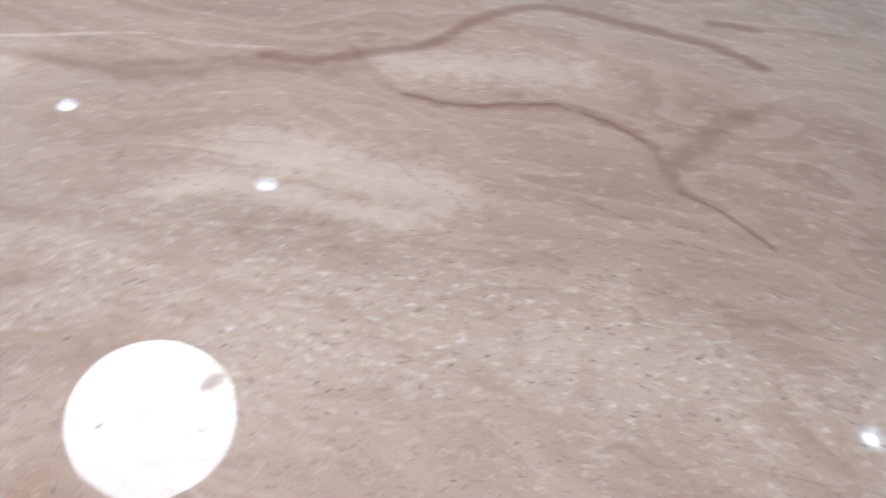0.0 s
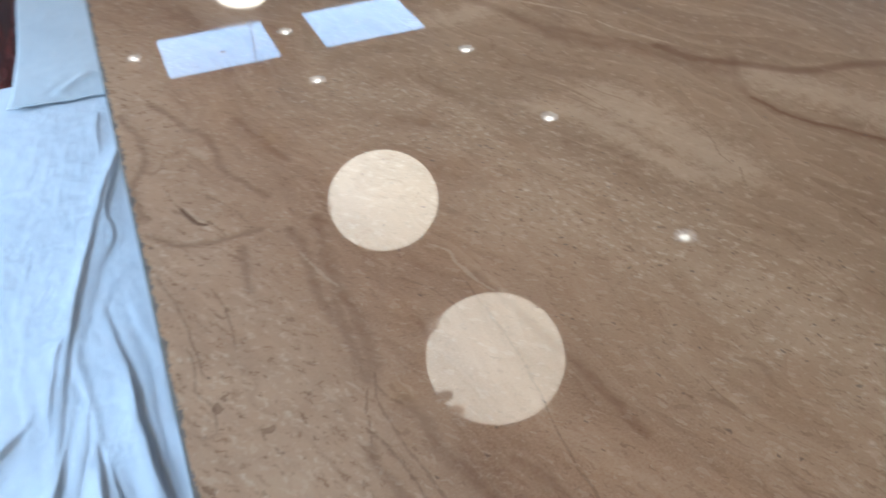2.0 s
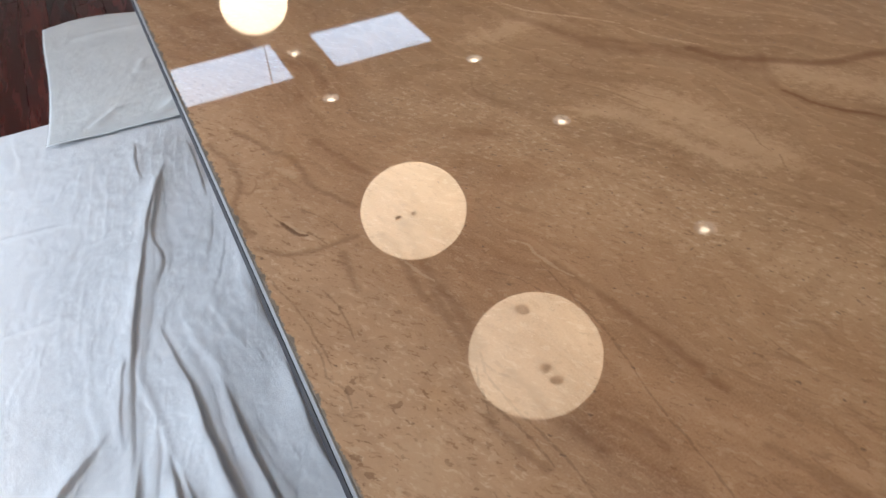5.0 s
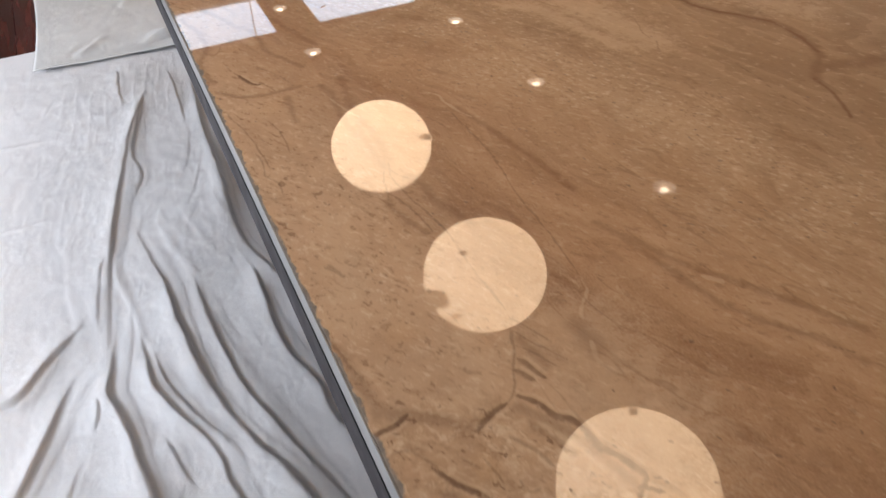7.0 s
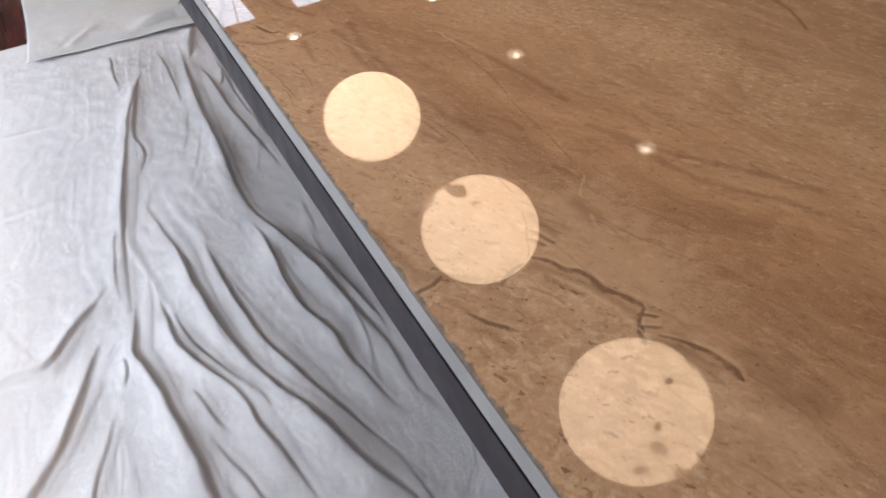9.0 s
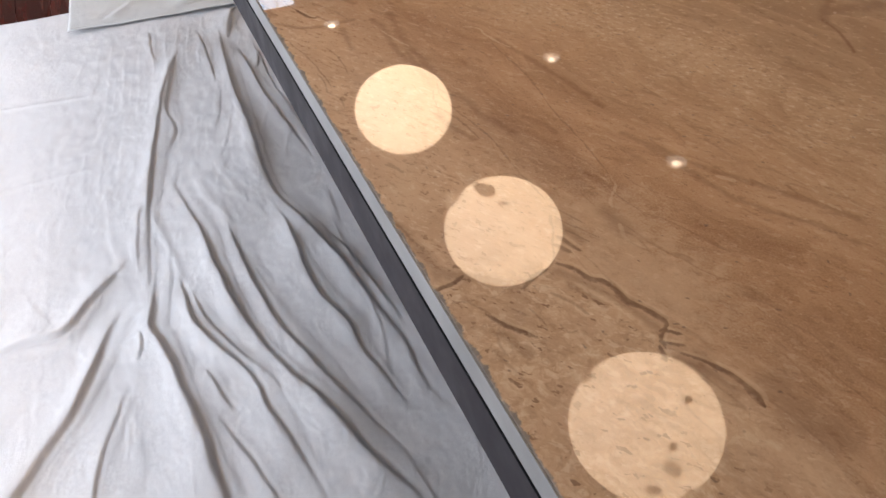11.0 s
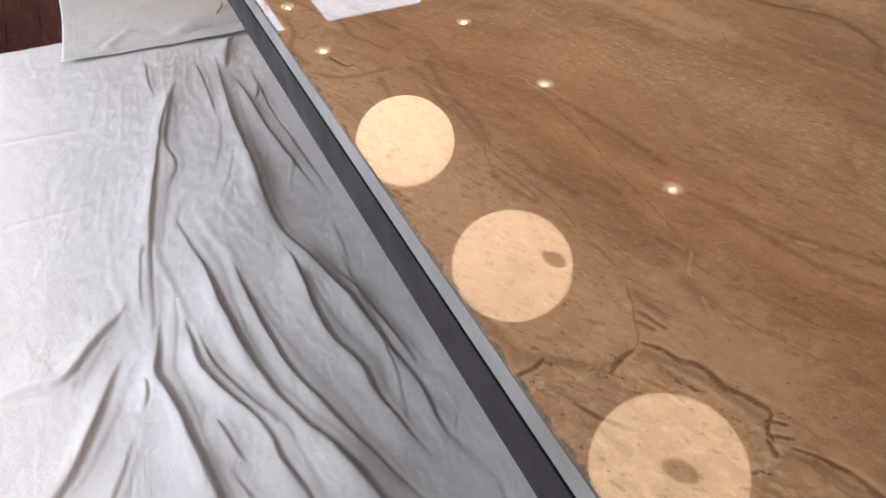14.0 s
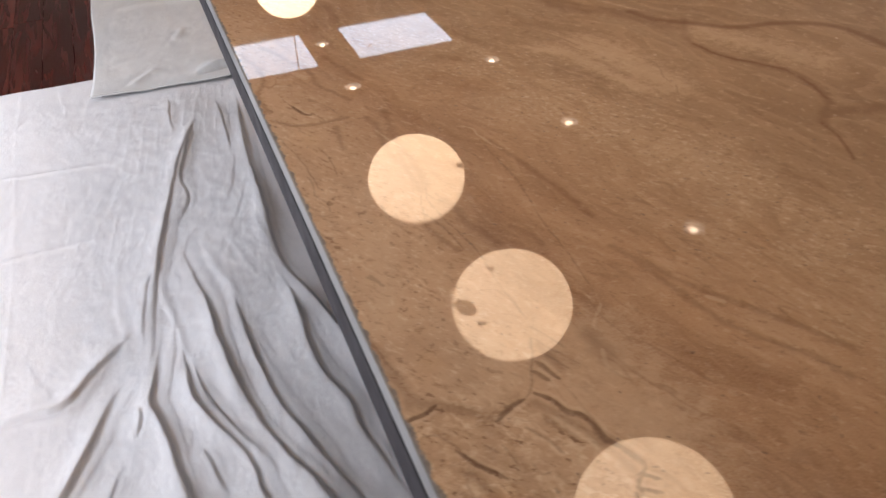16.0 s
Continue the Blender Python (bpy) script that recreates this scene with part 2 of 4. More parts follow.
vein("shade", 0.0083, (0.675, 0.235), (0.730, 0.220), (0.769, 0.208), (0.802, 0.184))
vein("thin", 0.0011, (0.500, 0.266), (0.516, 0.230), (0.522, 0.190), (0.529, 0.165), (0.524, 0.136), (0.528, 0.109))
vein("thin", 0.0011, (0.535, 0.204), (0.555, 0.174), (0.564, 0.153), (0.565, 0.119))
vein("band", 0.0060, (0.943, 0.274), (0.955, 0.226))
vein("pale", 0.0239, (0.683, 0.516), (0.721, 0.441), (0.759, 0.368))
vein("light", 0.0023, (0.597, 0.731), (0.611, 0.680), (0.640, 0.635))
vein("shade", 0.0090, (0.186, -0.206), (0.188, -0.235), (0.194, -0.261))
vein("pale", 0.0383, (0.179, -0.002), (0.175, -0.055), (0.180, -0.099))
vein("pale", 0.0130, (0.112, -0.203), (0.127, -0.225), (0.135, -0.247))
vein("pale", 0.0275, (0.499, 0.553), (0.517, 0.477), (0.530, 0.390))
vein("light", 0.0020, (0.124, -0.212), (0.125, -0.219))
vein("light", 0.0019, (0.149, -0.242), (0.154, -0.252))
vein("light", 0.0016, (0.153, -0.243), (0.153, -0.253))
vein("thin", 0.0014, (0.087, -0.059), (0.097, -0.076), (0.102, -0.092))
vein("thin", 0.0013, (0.021, -0.040), (0.029, -0.054), (0.035, -0.069))
vein("thin", 0.0013, (0.009, -0.035), (0.027, -0.040))
vein("thin", 0.0013, (0.050, -0.061), (0.059, -0.074))
vein("shade", 0.0030, (0.028, -0.081), (0.040, -0.110))
vein("thin", 0.0015, (0.031, 0.169), (0.038, 0.144))
vein("thin", 0.0013, (0.003, 0.079), (0.013, 0.030))
vein("light", 0.0018, (0.079, -0.038), (0.087, -0.051), (0.103, -0.051))
vein("pitted", 0.17, (0.27, 0.70), (0.39, 0.38), (0.45, 0.10), (0.50, -0.2))
vein("pitted", 0.05, (0.11, -0.24), (0.14, -0.30))
vein("rubble", 0.075, (0.03, -0.5), (0.055, -0.20), (0.045, -0.06))
vein("rubble", 0.05, (0.09, -0.08), (0.12, -0.22))
dull_spot(0.098, 0.087, 0.0126, 0.0081, -72, 0.75)
dull_spot(0.104, 0.063, 0.0054, 0.0036, -22)
dull_spot(0.065, 0.088, 0.0085, 0.0085, -45, 0.35)
dull_spot(0.095, 0.112, 0.0058, 0.0045, -31, 0.3)
dull_spot(0.047, 0.022, 0.0032, 0.0032, -18, 0.3)
dull_spot(0.063, -0.138, 0.0128, 0.0094, -51, 0.8)
dull_spot(0.046, 0.264, 0.0022, 0.0022, -27, 0.3)
dull_spot(0.020, 0.231, 0.0076, 0.0063, -23, 0.2)
dull_spot(0.142, 0.128, 0.0045, 0.0036, -27)
dull_spot(0.144, -0.142, 0.0098, 0.0050, -24, 0.25)
dull_spot(0.192, -0.041, 0.0098, 0.0078, -24, 0.6)
dull_spot(0.159, -0.046, 0.0058, 0.0057, -31)
dull_spot(0.079, -0.234, 0.0064, 0.0064, -39)
dull_spot(0.058, -0.242, 0.0050, 0.0036, -37)
dull_spot(0.079, -0.254, 0.0050, 0.0042, -37)
dull_spot(0.067, 0.299, 0.0058, 0.0063, -31, 0.25)
dull_spot(0.172, 0.248, 0.0050, 0.0054, -37)
dull_spot(0.174, 0.233, 0.0058, 0.0045, -31)
dull_spot(0.164, 0.489, 0.0032, 0.0041, -18)
dull_spot(0.190, 0.314, 0.0070, 0.0062, -41, 0.5)
dull_spot(0.299, 0.419, 0.0082, 0.0058, -14)


def stone_material():
    m = Nodes("polished_brown_stone")
    p = m.coords()
    w1 = m.vec("SCALE", m.vec("SUBTRACT", m.noise(p, 3.2, 2, 0.5, True), (0.5, 0.5, 0.5)), scale=0.15)
    w2 = m.vec("SCALE", m.vec("SUBTRACT", m.noise(p, 16, 3, 0.6, True), (0.5, 0.5, 0.5)), scale=0.030)
    w3 = m.vec("SCALE", m.vec("SUBTRACT", m.noise(p, 70, 2, 0.6, True), (0.5, 0.5, 0.5)), scale=0.012)
    q = m.vec("ADD", m.vec("ADD", p, w1), w2)
    flat = m.vec("MULTIPLY", m.vec("ADD", p, m.vec("ADD", m.vec("SCALE", w2, scale=0.55), w3)), (1, 1, 0))

    def figure(name):
        n = m.node("ShaderNodeAttribute")
        n.attribute_name = name
        return n.outputs["Fac"]

    ragged = m.math("SUBTRACT", m.noise(m.mapping(p, -24, (1.0, 0.6, 1.0)), 330, 4, 0.7), 0.5)
    uneven = m.math("SUBTRACT", m.noise(p, 60, 4, 0.65), 0.5)

    def stroke(name, low, high, rag, wander):
        v = m.math("MULTIPLY_ADD", ragged, rag, m.math("MULTIPLY_ADD", uneven, wander, figure(name)))
        return m.step(v, low, high)

    # Layers that run down the slab, smooth in tone, with fine streaks.
    strata = m.mapping(q, -16, (1.0, 0.16, 1.0))
    broad = m.noise(strata, 8, 4, 0.5)
    bands = m.noise(strata, 30, 4, 0.58)
    fine = m.noise(m.mapping(q, -9, (1.0, 0.10, 1.0)), 130, 4, 0.6)
    grain = m.noise(p, 480, 3, 0.6)
    tone = m.math("ADD", m.math("MULTIPLY", broad, 0.50), m.math("MULTIPLY", bands, 0.32))
    tone = m.math("ADD", tone, m.math("MULTIPLY", fine, 0.18))
    colour = m.ramp(tone, [(0.36, STONE[0]), (0.46, STONE[1]), (0.55, STONE[2]), (0.68, STONE[3])])
    colour = m.mix(m.step(grain, 0.40, 0.70, 0.0, 0.26), colour, STONE[3])
    colour = m.mix(m.step(grain, 0.46, 0.30, 0.0, 0.22), colour, STONE[0])
    streak = m.noise(m.mapping(q, -24, (1.0, 0.13, 1.0), (2, 6, 0)), 75, 5, 0.7)
    colour = m.mix(m.step(streak, 0.54, 0.68, 0.0, 0.36), colour, STONE[3])
    colour = m.mix(m.step(streak, 0.45, 0.32, 0.0, 0.40), colour, STONE[0])
    dash = m.noise(m.mapping(m.vec("ADD", p, w3), -26, (1.0, 0.22, 1.0), (5, 1, 0)), 240, 3, 0.65)
    colour = m.mix(m.step(dash, 0.40, 0.29, 0.0, 0.5), colour, STONE_DARK)
    colour = m.mix(m.step(dash, 0.60, 0.72, 0.0, 0.35), colour, STONE[3])
    cloud = m.noise(m.mapping(q, -9, (1.0, 0.45, 1.0), (3.1, 1.7, 0)), 5.5, 4, 0.6)
    colour = m.mix(m.step(cloud, 0.53, 0.72, 0.0, 0.5), colour, STONE[3])

    wide = m.node("ShaderNodeSeparateXYZ")
    m.link(m.vec("ADD", p, w1), wide.inputs[0])
    lean = m.math("MULTIPLY_ADD", wide.outputs[1], 0.28, wide.outputs[0])
    near = m.math("MULTIPLY_ADD", wide.outputs[1], 0.12, wide.outputs[0])
    near = m.math("MULTIPLY", m.step(near, 0.06, 0.24, 1.0, 0.0), m.step(m.noise(q, 11, 4, 0.6), 0.25, 0.6, 0.55, 1.0))
    colour = m.mix(m.math("MULTIPLY", near, 0.72), colour, (0.54, 0.385, 0.26))
    colour = m.mix(m.math("MULTIPLY", near, m.step(dash, 0.44, 0.33, 0.0, 0.6)), colour, STONE[0])
    colour = m.mix(m.math("MULTIPLY", near, m.step(dash, 0.57, 0.68, 0.0, 0.6)), colour, (0.66, 0.52, 0.385))
    brown = m.math("MULTIPLY", m.step(lean, 0.13, 0.25), m.step(lean, 0.30, 0.46, 0.16, 0.0))
    colour = m.mix(brown, colour, STONE[0])
    # Greyer stone to the right, also darkened for window light falling off there.
    colour = m.mix(m.step(lean, 0.24, 0.60, 0.0, 0.68), colour, (0.238, 0.160, 0.098))
    # Nested growth lines, like the edges of thin layers.
    broken = m.step(m.noise(p, 45, 3, 0.6), 0.3, 0.6, 0.25, 1.0)
    layers = m.noise(m.mapping(m.vec("ADD", p, w1), -16, (1.0, 0.24, 1.0), (4, 8, 0)), 6.0, 3, 0.5)
    ring = m.math("FRACT", m.math("MULTIPLY", layers, 12.0))
    colour = m.mix(m.step(ring, 0.45, 1.0, 0.0, 0.16), colour, STONE[3])
    line = m.math("MULTIPLY", m.step(m.math("ABSOLUTE", m.math("SUBTRACT", ring, 0.5)), 0.0, 0.10, 1.0, 0.0), m.step(m.noise(p, 5, 3, 0.55), 0.44, 0.62))
    colour = m.mix(m.math("MULTIPLY", m.math("MULTIPLY", line, broken), 0.14), colour, STONE_DARK)

    # The greyer band with its many pits and flecks.
    band = m.math("MULTIPLY", m.step(figure("pitted"), 0.0, 0.9), m.step(m.noise(q, 14, 3, 0.6), 0.32, 0.58))
    colour = m.mix(m.math("MULTIPLY", band, 0.38), colour, (0.47, 0.335, 0.22))
    speck = m.noise(m.mapping(p, -28, (1.0, 0.5, 1.0)), 170, 4, 0.7)
    colour = m.mix(m.math("MULTIPLY", band, m.step(speck, 0.53, 0.69, 0.0, 0.52)), colour, (0.68, 0.55, 0.42))
    colour = m.mix(m.math("MULTIPLY", band, m.step(speck, 0.43, 0.33, 0.0, 0.6)), colour, (0.17, 0.10, 0.062))

    # Broken, cemented stone between the long crack and the edge.
    rubble = m.math("MULTIPLY", m.step(figure("rubble"), 0.0, 0.45), m.step(m.noise(q, 22, 3, 0.6), 0.25, 0.5))
    cells = m.vec("ADD", m.mapping(p, -30, (1.0, 0.55, 1.0)), m.vec("ADD", m.vec("SCALE", w3, scale=1.6), m.vec("SCALE", w2, scale=0.5)))
    edge = m.node("ShaderNodeTexVoronoi", feature="DISTANCE_TO_EDGE")
    m.link(cells, edge.inputs["Vector"])
    edge.inputs["Scale"].default_value = 62
    shard = m.voronoi(cells, 62)[1]
    pick0 = m.node("ShaderNodeSeparateColor")
    m.link(shard, pick0.inputs[0])
    bits = m.ramp(m.math("ADD", m.math("MULTIPLY", pick0.outputs[0], 0.10), m.math("MULTIPLY", m.noise(m.mapping(cells, 25, (1.0, 0.6, 1.0)), 110, 5, 0.75), 0.92)), [(0.36, (0.33, 0.205, 0.122)), (0.5, (0.46, 0.31, 0.195)), (0.64, (0.60, 0.45, 0.315))])
    bits = m.mix(m.math("MULTIPLY", m.step(edge.outputs["Distance"], 0.0, 0.06, 0.3, 0.0), m.step(m.noise(p, 24, 2, 0.5), 0.45, 0.6)), bits, STONE_DARK)
    colour = m.mix(m.math("MULTIPLY", rubble, 0.8), colour, bits)
    # Crisp chips and short hollows, thickest in the broken part.
    chips = m.noise(m.mapping(m.vec("ADD", p, m.vec("SCALE", w3, scale=0.7)), -34, (1.0, 0.45, 1.0), (1, 3, 0)), 150, 3, 0.55)
    much = m.math("MAXIMUM", m.math("MAXIMUM", rubble, m.math("MULTIPLY", near, 0.7)), 0.32)
    colour = m.mix(m.math("MULTIPLY", much, m.step(chips, 0.605, 0.635, 0.0, 0.55)), colour, (0.62, 0.47, 0.335))
    colour = m.mix(m.math("MULTIPLY", much, m.step(chips, 0.375, 0.345, 0.0, 0.75)), colour, STONE_DARK)

    colour = m.mix(m.math("MULTIPLY", stroke("pale", 0.15, 1.0, 1.0, 1.7), 0.42), colour, (0.56, 0.41, 0.28))
    colour = m.mix(m.math("MULTIPLY", stroke("shade", 0.10, 1.0, 0.8, 1.3), 0.40), colour, STONE_DARK)
    colour = m.mix(m.math("MULTIPLY", stroke("band", 0.15, 0.85, 0.5, 0.7), 0.62), colour, STONE_DARK)
    colour = m.mix(m.math("MULTIPLY", stroke("light", 0.40, 0.85, 1.0, 1.2), 0.40), colour, (0.56, 0.42, 0.29))
    colour = m.mix(m.math("MULTIPLY", stroke("thin", 0.40, 0.90, 1.1, 1.2), 0.36), colour, (0.11, 0.058, 0.032))
    colour = m.mix(m.math("MULTIPLY", stroke("lip", 0.3, 0.9, 0.8, 0.8), 0.45), colour, (0.58, 0.43, 0.30))
    crack = stroke("crack", 0.30, 0.80, 0.7, 0.6)
    colour = m.mix(m.math("MULTIPLY", m.math("MULTIPLY", crack, m.math("MULTIPLY_ADD", broken, 0.5, 0.5)), 0.78), colour, (0.105, 0.05, 0.024))
    # Chipped and ground arris along the open side.
    side = m.node("ShaderNodeSeparateXYZ")
    m.link(p, side.inputs[0])
    chipped = m.math("ADD", side.outputs[0], m.math("ADD", m.math("MULTIPLY", uneven, 0.016), m.math("MULTIPLY", ragged, 0.002)))
    arris = m.step(chipped, 0.0030, 0.0048, 1.0, 0.0)
    # Thin wandering veins of chance.
    ridge = m.math("ABSOLUTE", m.math("SUBTRACT", m.noise(m.mapping(m.vec("ADD", p, w1), -18, (1.0, 0.16, 1.0), (7, 2, 0)), 16, 3, 0.5), 0.5))
    thin = m.math("MULTIPLY", m.step(ridge, 0.0, 0.012, 1.0, 0.0), m.step(m.noise(p, 6, 2, 0.5), 0.48, 0.62))
    colour = m.mix(m.math("MULTIPLY", m.math("MULTIPLY", thin, broken), 0.34), colour, STONE_DARK)

    # Single pits here and there.
    d1, c1 = m.voronoi(m.mapping(m.vec("ADD", p, w3), -28, (1.0, 0.5, 1.0)), 190)
    pick = m.node("ShaderNodeSeparateColor")
    m.link(c1, pick.inputs[0])
    often = m.math("MULTIPLY_ADD", band, 0.24, 0.03)
    pit = m.math("MULTIPLY", m.step(d1, 0.1, 0.3, 1.0, 0.0), m.math("LESS_THAN", pick.outputs[0], often))
    white = m.math("MULTIPLY", m.step(d1, 0.1, 0.4, 1.0, 0.0), m.math("LESS_THAN", pick.outputs[1], often))
    colour = m.mix(m.math("MULTIPLY", white, 0.14), colour, (0.60, 0.48, 0.36))
    colour = m.mix(m.math("MULTIPLY", pit, 0.6), colour, (0.055, 0.028, 0.017))
    colour = m.mix(m.math("MULTIPLY", arris, 0.9), colour, m.mix(m.step(uneven, -0.2, 0.2), (0.15, 0.14, 0.135), (0.30, 0.275, 0.255)))
    # Dull spots where filler took no polish.
    dull = m.math("MULTIPLY", figure("dull"), m.step(m.noise(p, 330, 2, 0.6), 0.25, 0.55, 0.7, 1.0))
    d4, c4 = m.voronoi(m.mapping(p, 50, (1, 0.7, 1), (9, 4, 0)), 75)
    pick4 = m.node("ShaderNodeSeparateColor")
    m.link(c4, pick4.inputs[0])
    dull = m.math("MAXIMUM", dull, m.math("MULTIPLY", m.step(d4, 0.1, 0.3, 1.0, 0.0), m.math("LESS_THAN", pick4.outputs[0], 0.02)))
    dull = m.math("MAXIMUM", dull, pit)
    haze = m.step(cloud, 0.4, 0.65, 0.012, 0.035)
    m.set(colour=colour, rough=m.math("MULTIPLY_ADD", dull, 0.42, haze), gloss=m.math("MULTIPLY_ADD", dull, -0.22, 0.36))
    m.bump(m.noise(p, 9, 2, 0.5), 0.02, 0.001)
    return m.mat


def cloth_material(name, tint):
    m = Nodes(name)
    p = m.coords()
    blotch = m.noise(p, 2.4, 4, 0.6)
    weave = m.math("MULTIPLY", m.math("SINE", m.math("MULTIPLY", m.vec("DOT_PRODUCT", p, (1, 0.05, 0)), 3400.0)),
                   m.math("SINE", m.math("MULTIPLY", m.vec("DOT_PRODUCT", p, (-0.05, 1, 0)), 3400.0)))
    lint = m.noise(p, 260, 3, 0.7)
    crumple = m.math("ADD", m.noise(m.mapping(p, 12, (1.0, 0.45, 1.0)), 15, 4, 0.55, warp=0.8), m.math("MULTIPLY", m.noise(p, 60, 4, 0.6), 0.22))
    c = m.mix(m.step(blotch, 0.35, 0.7), tuple(v * 0.93 for v in tint), tint)
    c = m.mix(m.step(lint, 0.45, 0.8, 0.0, 0.25), c, tuple(v * 0.82 for v in tint))
    m.set(colour=c, rough=0.92, gloss=0.12, sheen=0.15)
    m.bump(m.math("ADD", m.math("MULTIPLY", crumple, 1.0), m.math("ADD", m.math("MULTIPLY", lint, 0.12), m.math("MULTIPLY", weave, 0.03))), 0.46, 0.010)
    return m.mat


def wood_material():
    m = Nodes("dark_red_varnished_wood")
    info = m.node("ShaderNodeObjectInfo")
    p = m.vec("ADD", m.coords(), m.vec("SCALE", (7.3, 3.1, 0.0), scale=info.outputs["Random"]))
    island = m.node("ShaderNodeNewGeometry").outputs["Random Per Island"]
    p = m.vec("ADD", p, m.vec("SCALE", (4.1, 9.7, 0.0), scale=island))
    figure = m.noise(m.mapping(p, 0, (1, 0.09, 1)), 26, 5, 0.6, warp=0.6)
    pore = m.noise(m.mapping(p, 0, (1, 0.03, 1)), 230, 3, 0.6)
    c = m.ramp(figure, [(0.3, (0.022, 0.0045, 0.004)), (0.5, (0.058, 0.010, 0.007)), (0.72, (0.115, 0.022, 0.013))])
    c = m.mix(m.step(pore, 0.55, 0.75, 0.0, 0.6), c, (0.018, 0.006, 0.005))
    shade = m.math("MULTIPLY_ADD", m.math("FRACT", m.math("ADD", info.outputs["Random"], island)), 0.7, 0.65)
    c = m.mix(1.0, c, m.vec("SCALE", (1, 1, 1), scale=shade), "MULTIPLY")
    m.set(colour=c, rough=m.step(figure, 0.3, 0.7, 0.2, 0.32), gloss=0.22)
    m.bump(pore, 0.15, 0.0005)
    return m.mat


def plain(name, colour, rough, metal=0.0, var=0.08, scale=40.0, bump=0.05, gloss=0.5):
    m = Nodes(name)
    p = m.coords()
    n = m.noise(p, scale, 4, 0.6)
    big = m.noise(p, scale / 12, 3, 0.5)
    f = m.math("MULTIPLY_ADD", big, 0.6, m.math("MULTIPLY", n, 0.4))
    c = m.mix(m.step(f, 0.3, 0.7), tuple(v * (1 - var) for v in colour), tuple(min(1, v * (1 + var)) for v in colour))
    m.set(colour=c, rough=m.step(n, 0.3, 0.7, rough * 0.85, rough * 1.15), metal=metal, gloss=gloss)
    m.bump(n, bump, 0.001)
    return m.mat


def glow(name, colour, power):
    m = Nodes(name)
    f = m.noise(m.coords(), 3, 2, 0.5)
    m.set(colour=(0.8, 0.8, 0.8), rough=0.4, emit=m.mix(f, tuple(v * 0.96 for v in colour), colour), power=power)
    return m.mat


STONE_MAT = stone_material()
SHEET_MAT = cloth_material("pale_grey_cotton", (0.76, 0.71, 0.685))
CANVAS_MAT = cloth_material("grey_beige_canvas", (0.66, 0.62, 0.58))
WOOD_MAT = wood_material()
FASCIA_MAT = plain("dark_grey_metal", (0.022, 0.016, 0.018), 0.6, 0.0, 0.03, 12, 0.0, gloss=0.12)
# Grey base colour stands in for daylight and cloth mirrored in the stone edge.
EDGE_MAT = plain("reflection_grey_slab_edge", (0.20, 0.185, 0.175), 0.38, 0.0, 0.34, 110)
BLACK_MAT = plain("matt_black", (0.004, 0.004, 0.004), 0.95, 0, 0.1, 60, 0.05, 0.02)
BODY_MAT = plain("charcoal_lacquer", (0.045, 0.045, 0.05), 0.45, 0, 0.06, 20)
CEIL_MAT = plain("white_ceiling_paint", (0.86, 0.85, 0.83), 0.85, 0, 0.02, 60)
WALL_MAT = plain("warm_white_wall_paint", (0.72, 0.68, 0.62), 0.8, 0, 0.03, 50)
TRIM_MAT = plain("white_gloss_paint", (0.8, 0.8, 0.79), 0.35, 0, 0.02, 40)
BRASS_MAT = plain("bronze_metal", (0.30, 0.21, 0.13), 0.35, 0.9, 0.1, 30)
STEEL_MAT = plain("brushed_steel", (0.60, 0.58, 0.55), 0.25, 1.0, 0.08, 90)
CORD_MAT = plain("black_textile", (0.012, 0.012, 0.012), 0.9, 0, 0.1, 300)
OPAL_MAT = glow("warm_opal_diffuser", (1.0, 0.775, 0.515), PENDANT_POWER)
LAMP_MAT = glow("warm_lamp_face", (1.0, 0.84, 0.62), SPOT_POWER)
# The bowl emits by itself, in place of lamplight falling on the reflector.
BOWL_MAT = glow("self_glowing_reflector", (1.0, 0.88, 0.72), 2.1)
SKY_MAT = glow("daylit_opal_glazing", (0.58, 0.78, 1.0), SKYLIGHT_POWER)


# ---- building helpers ----
def mesh_of(name, bm, material, smooth=False):
    me = bpy.data.meshes.new(name)
    bmesh.ops.recalc_face_normals(bm, faces=bm.faces)
    bm.to_mesh(me)
    bm.free()
    me.materials.append(material)
    for f in me.polygons:
        f.use_smooth = smooth
    return me


def thing(name, bm, material, label, category="", kind="", group="", smooth=False):
    return tagged(new(name, mesh_of(name, bm, material, smooth)), label, category, group, kind)


def part(name, bm, material, parent, label="", smooth=False):
    ob = new(name, mesh_of(name, bm, material, smooth))
    ob.parent = parent
    return tagged(ob, label)


def box(bm, x0, x1, y0, y1, z0, z1, bevel=0.0, segments=2):
    v = bmesh.ops.create_cube(bm, size=1.0, matrix=Matrix.LocRotScale(((x0 + x1) / 2, (y0 + y1) / 2, (z0 + z1) / 2), None, (x1 - x0, y1 - y0, z1 - z0)))["verts"]
    if bevel:
        es = list({e for a in v for e in a.link_edges})
        bmesh.ops.bevel(bm, geom=es, offset=bevel, segments=segments, affect="EDGES", profile=0.5)
    return bm


def boxed(*dims, bevel=0.0, segments=2):
    return box(bmesh.new(), *dims, bevel=bevel, segments=segments)


def lathe(profile, steps=64, closed=True):
    """A turned body about z from (radius, height) pairs."""
    bm = bmesh.new()
    rings = []
    for r, z in profile:
        rings.append([bm.verts.new((r * math.cos(2 * math.pi * k / steps), r * math.sin(2 * math.pi * k / steps), z)) for k in range(steps)])
    for a, b in zip(rings, rings[1:]):
        for k in range(steps):
            bm.faces.new((a[k], a[(k + 1) % steps], b[(k + 1) % steps], b[k]))
    if closed:
        bm.faces.new(rings[0])
        bm.faces.new(rings[-1][::-1])
    return bm


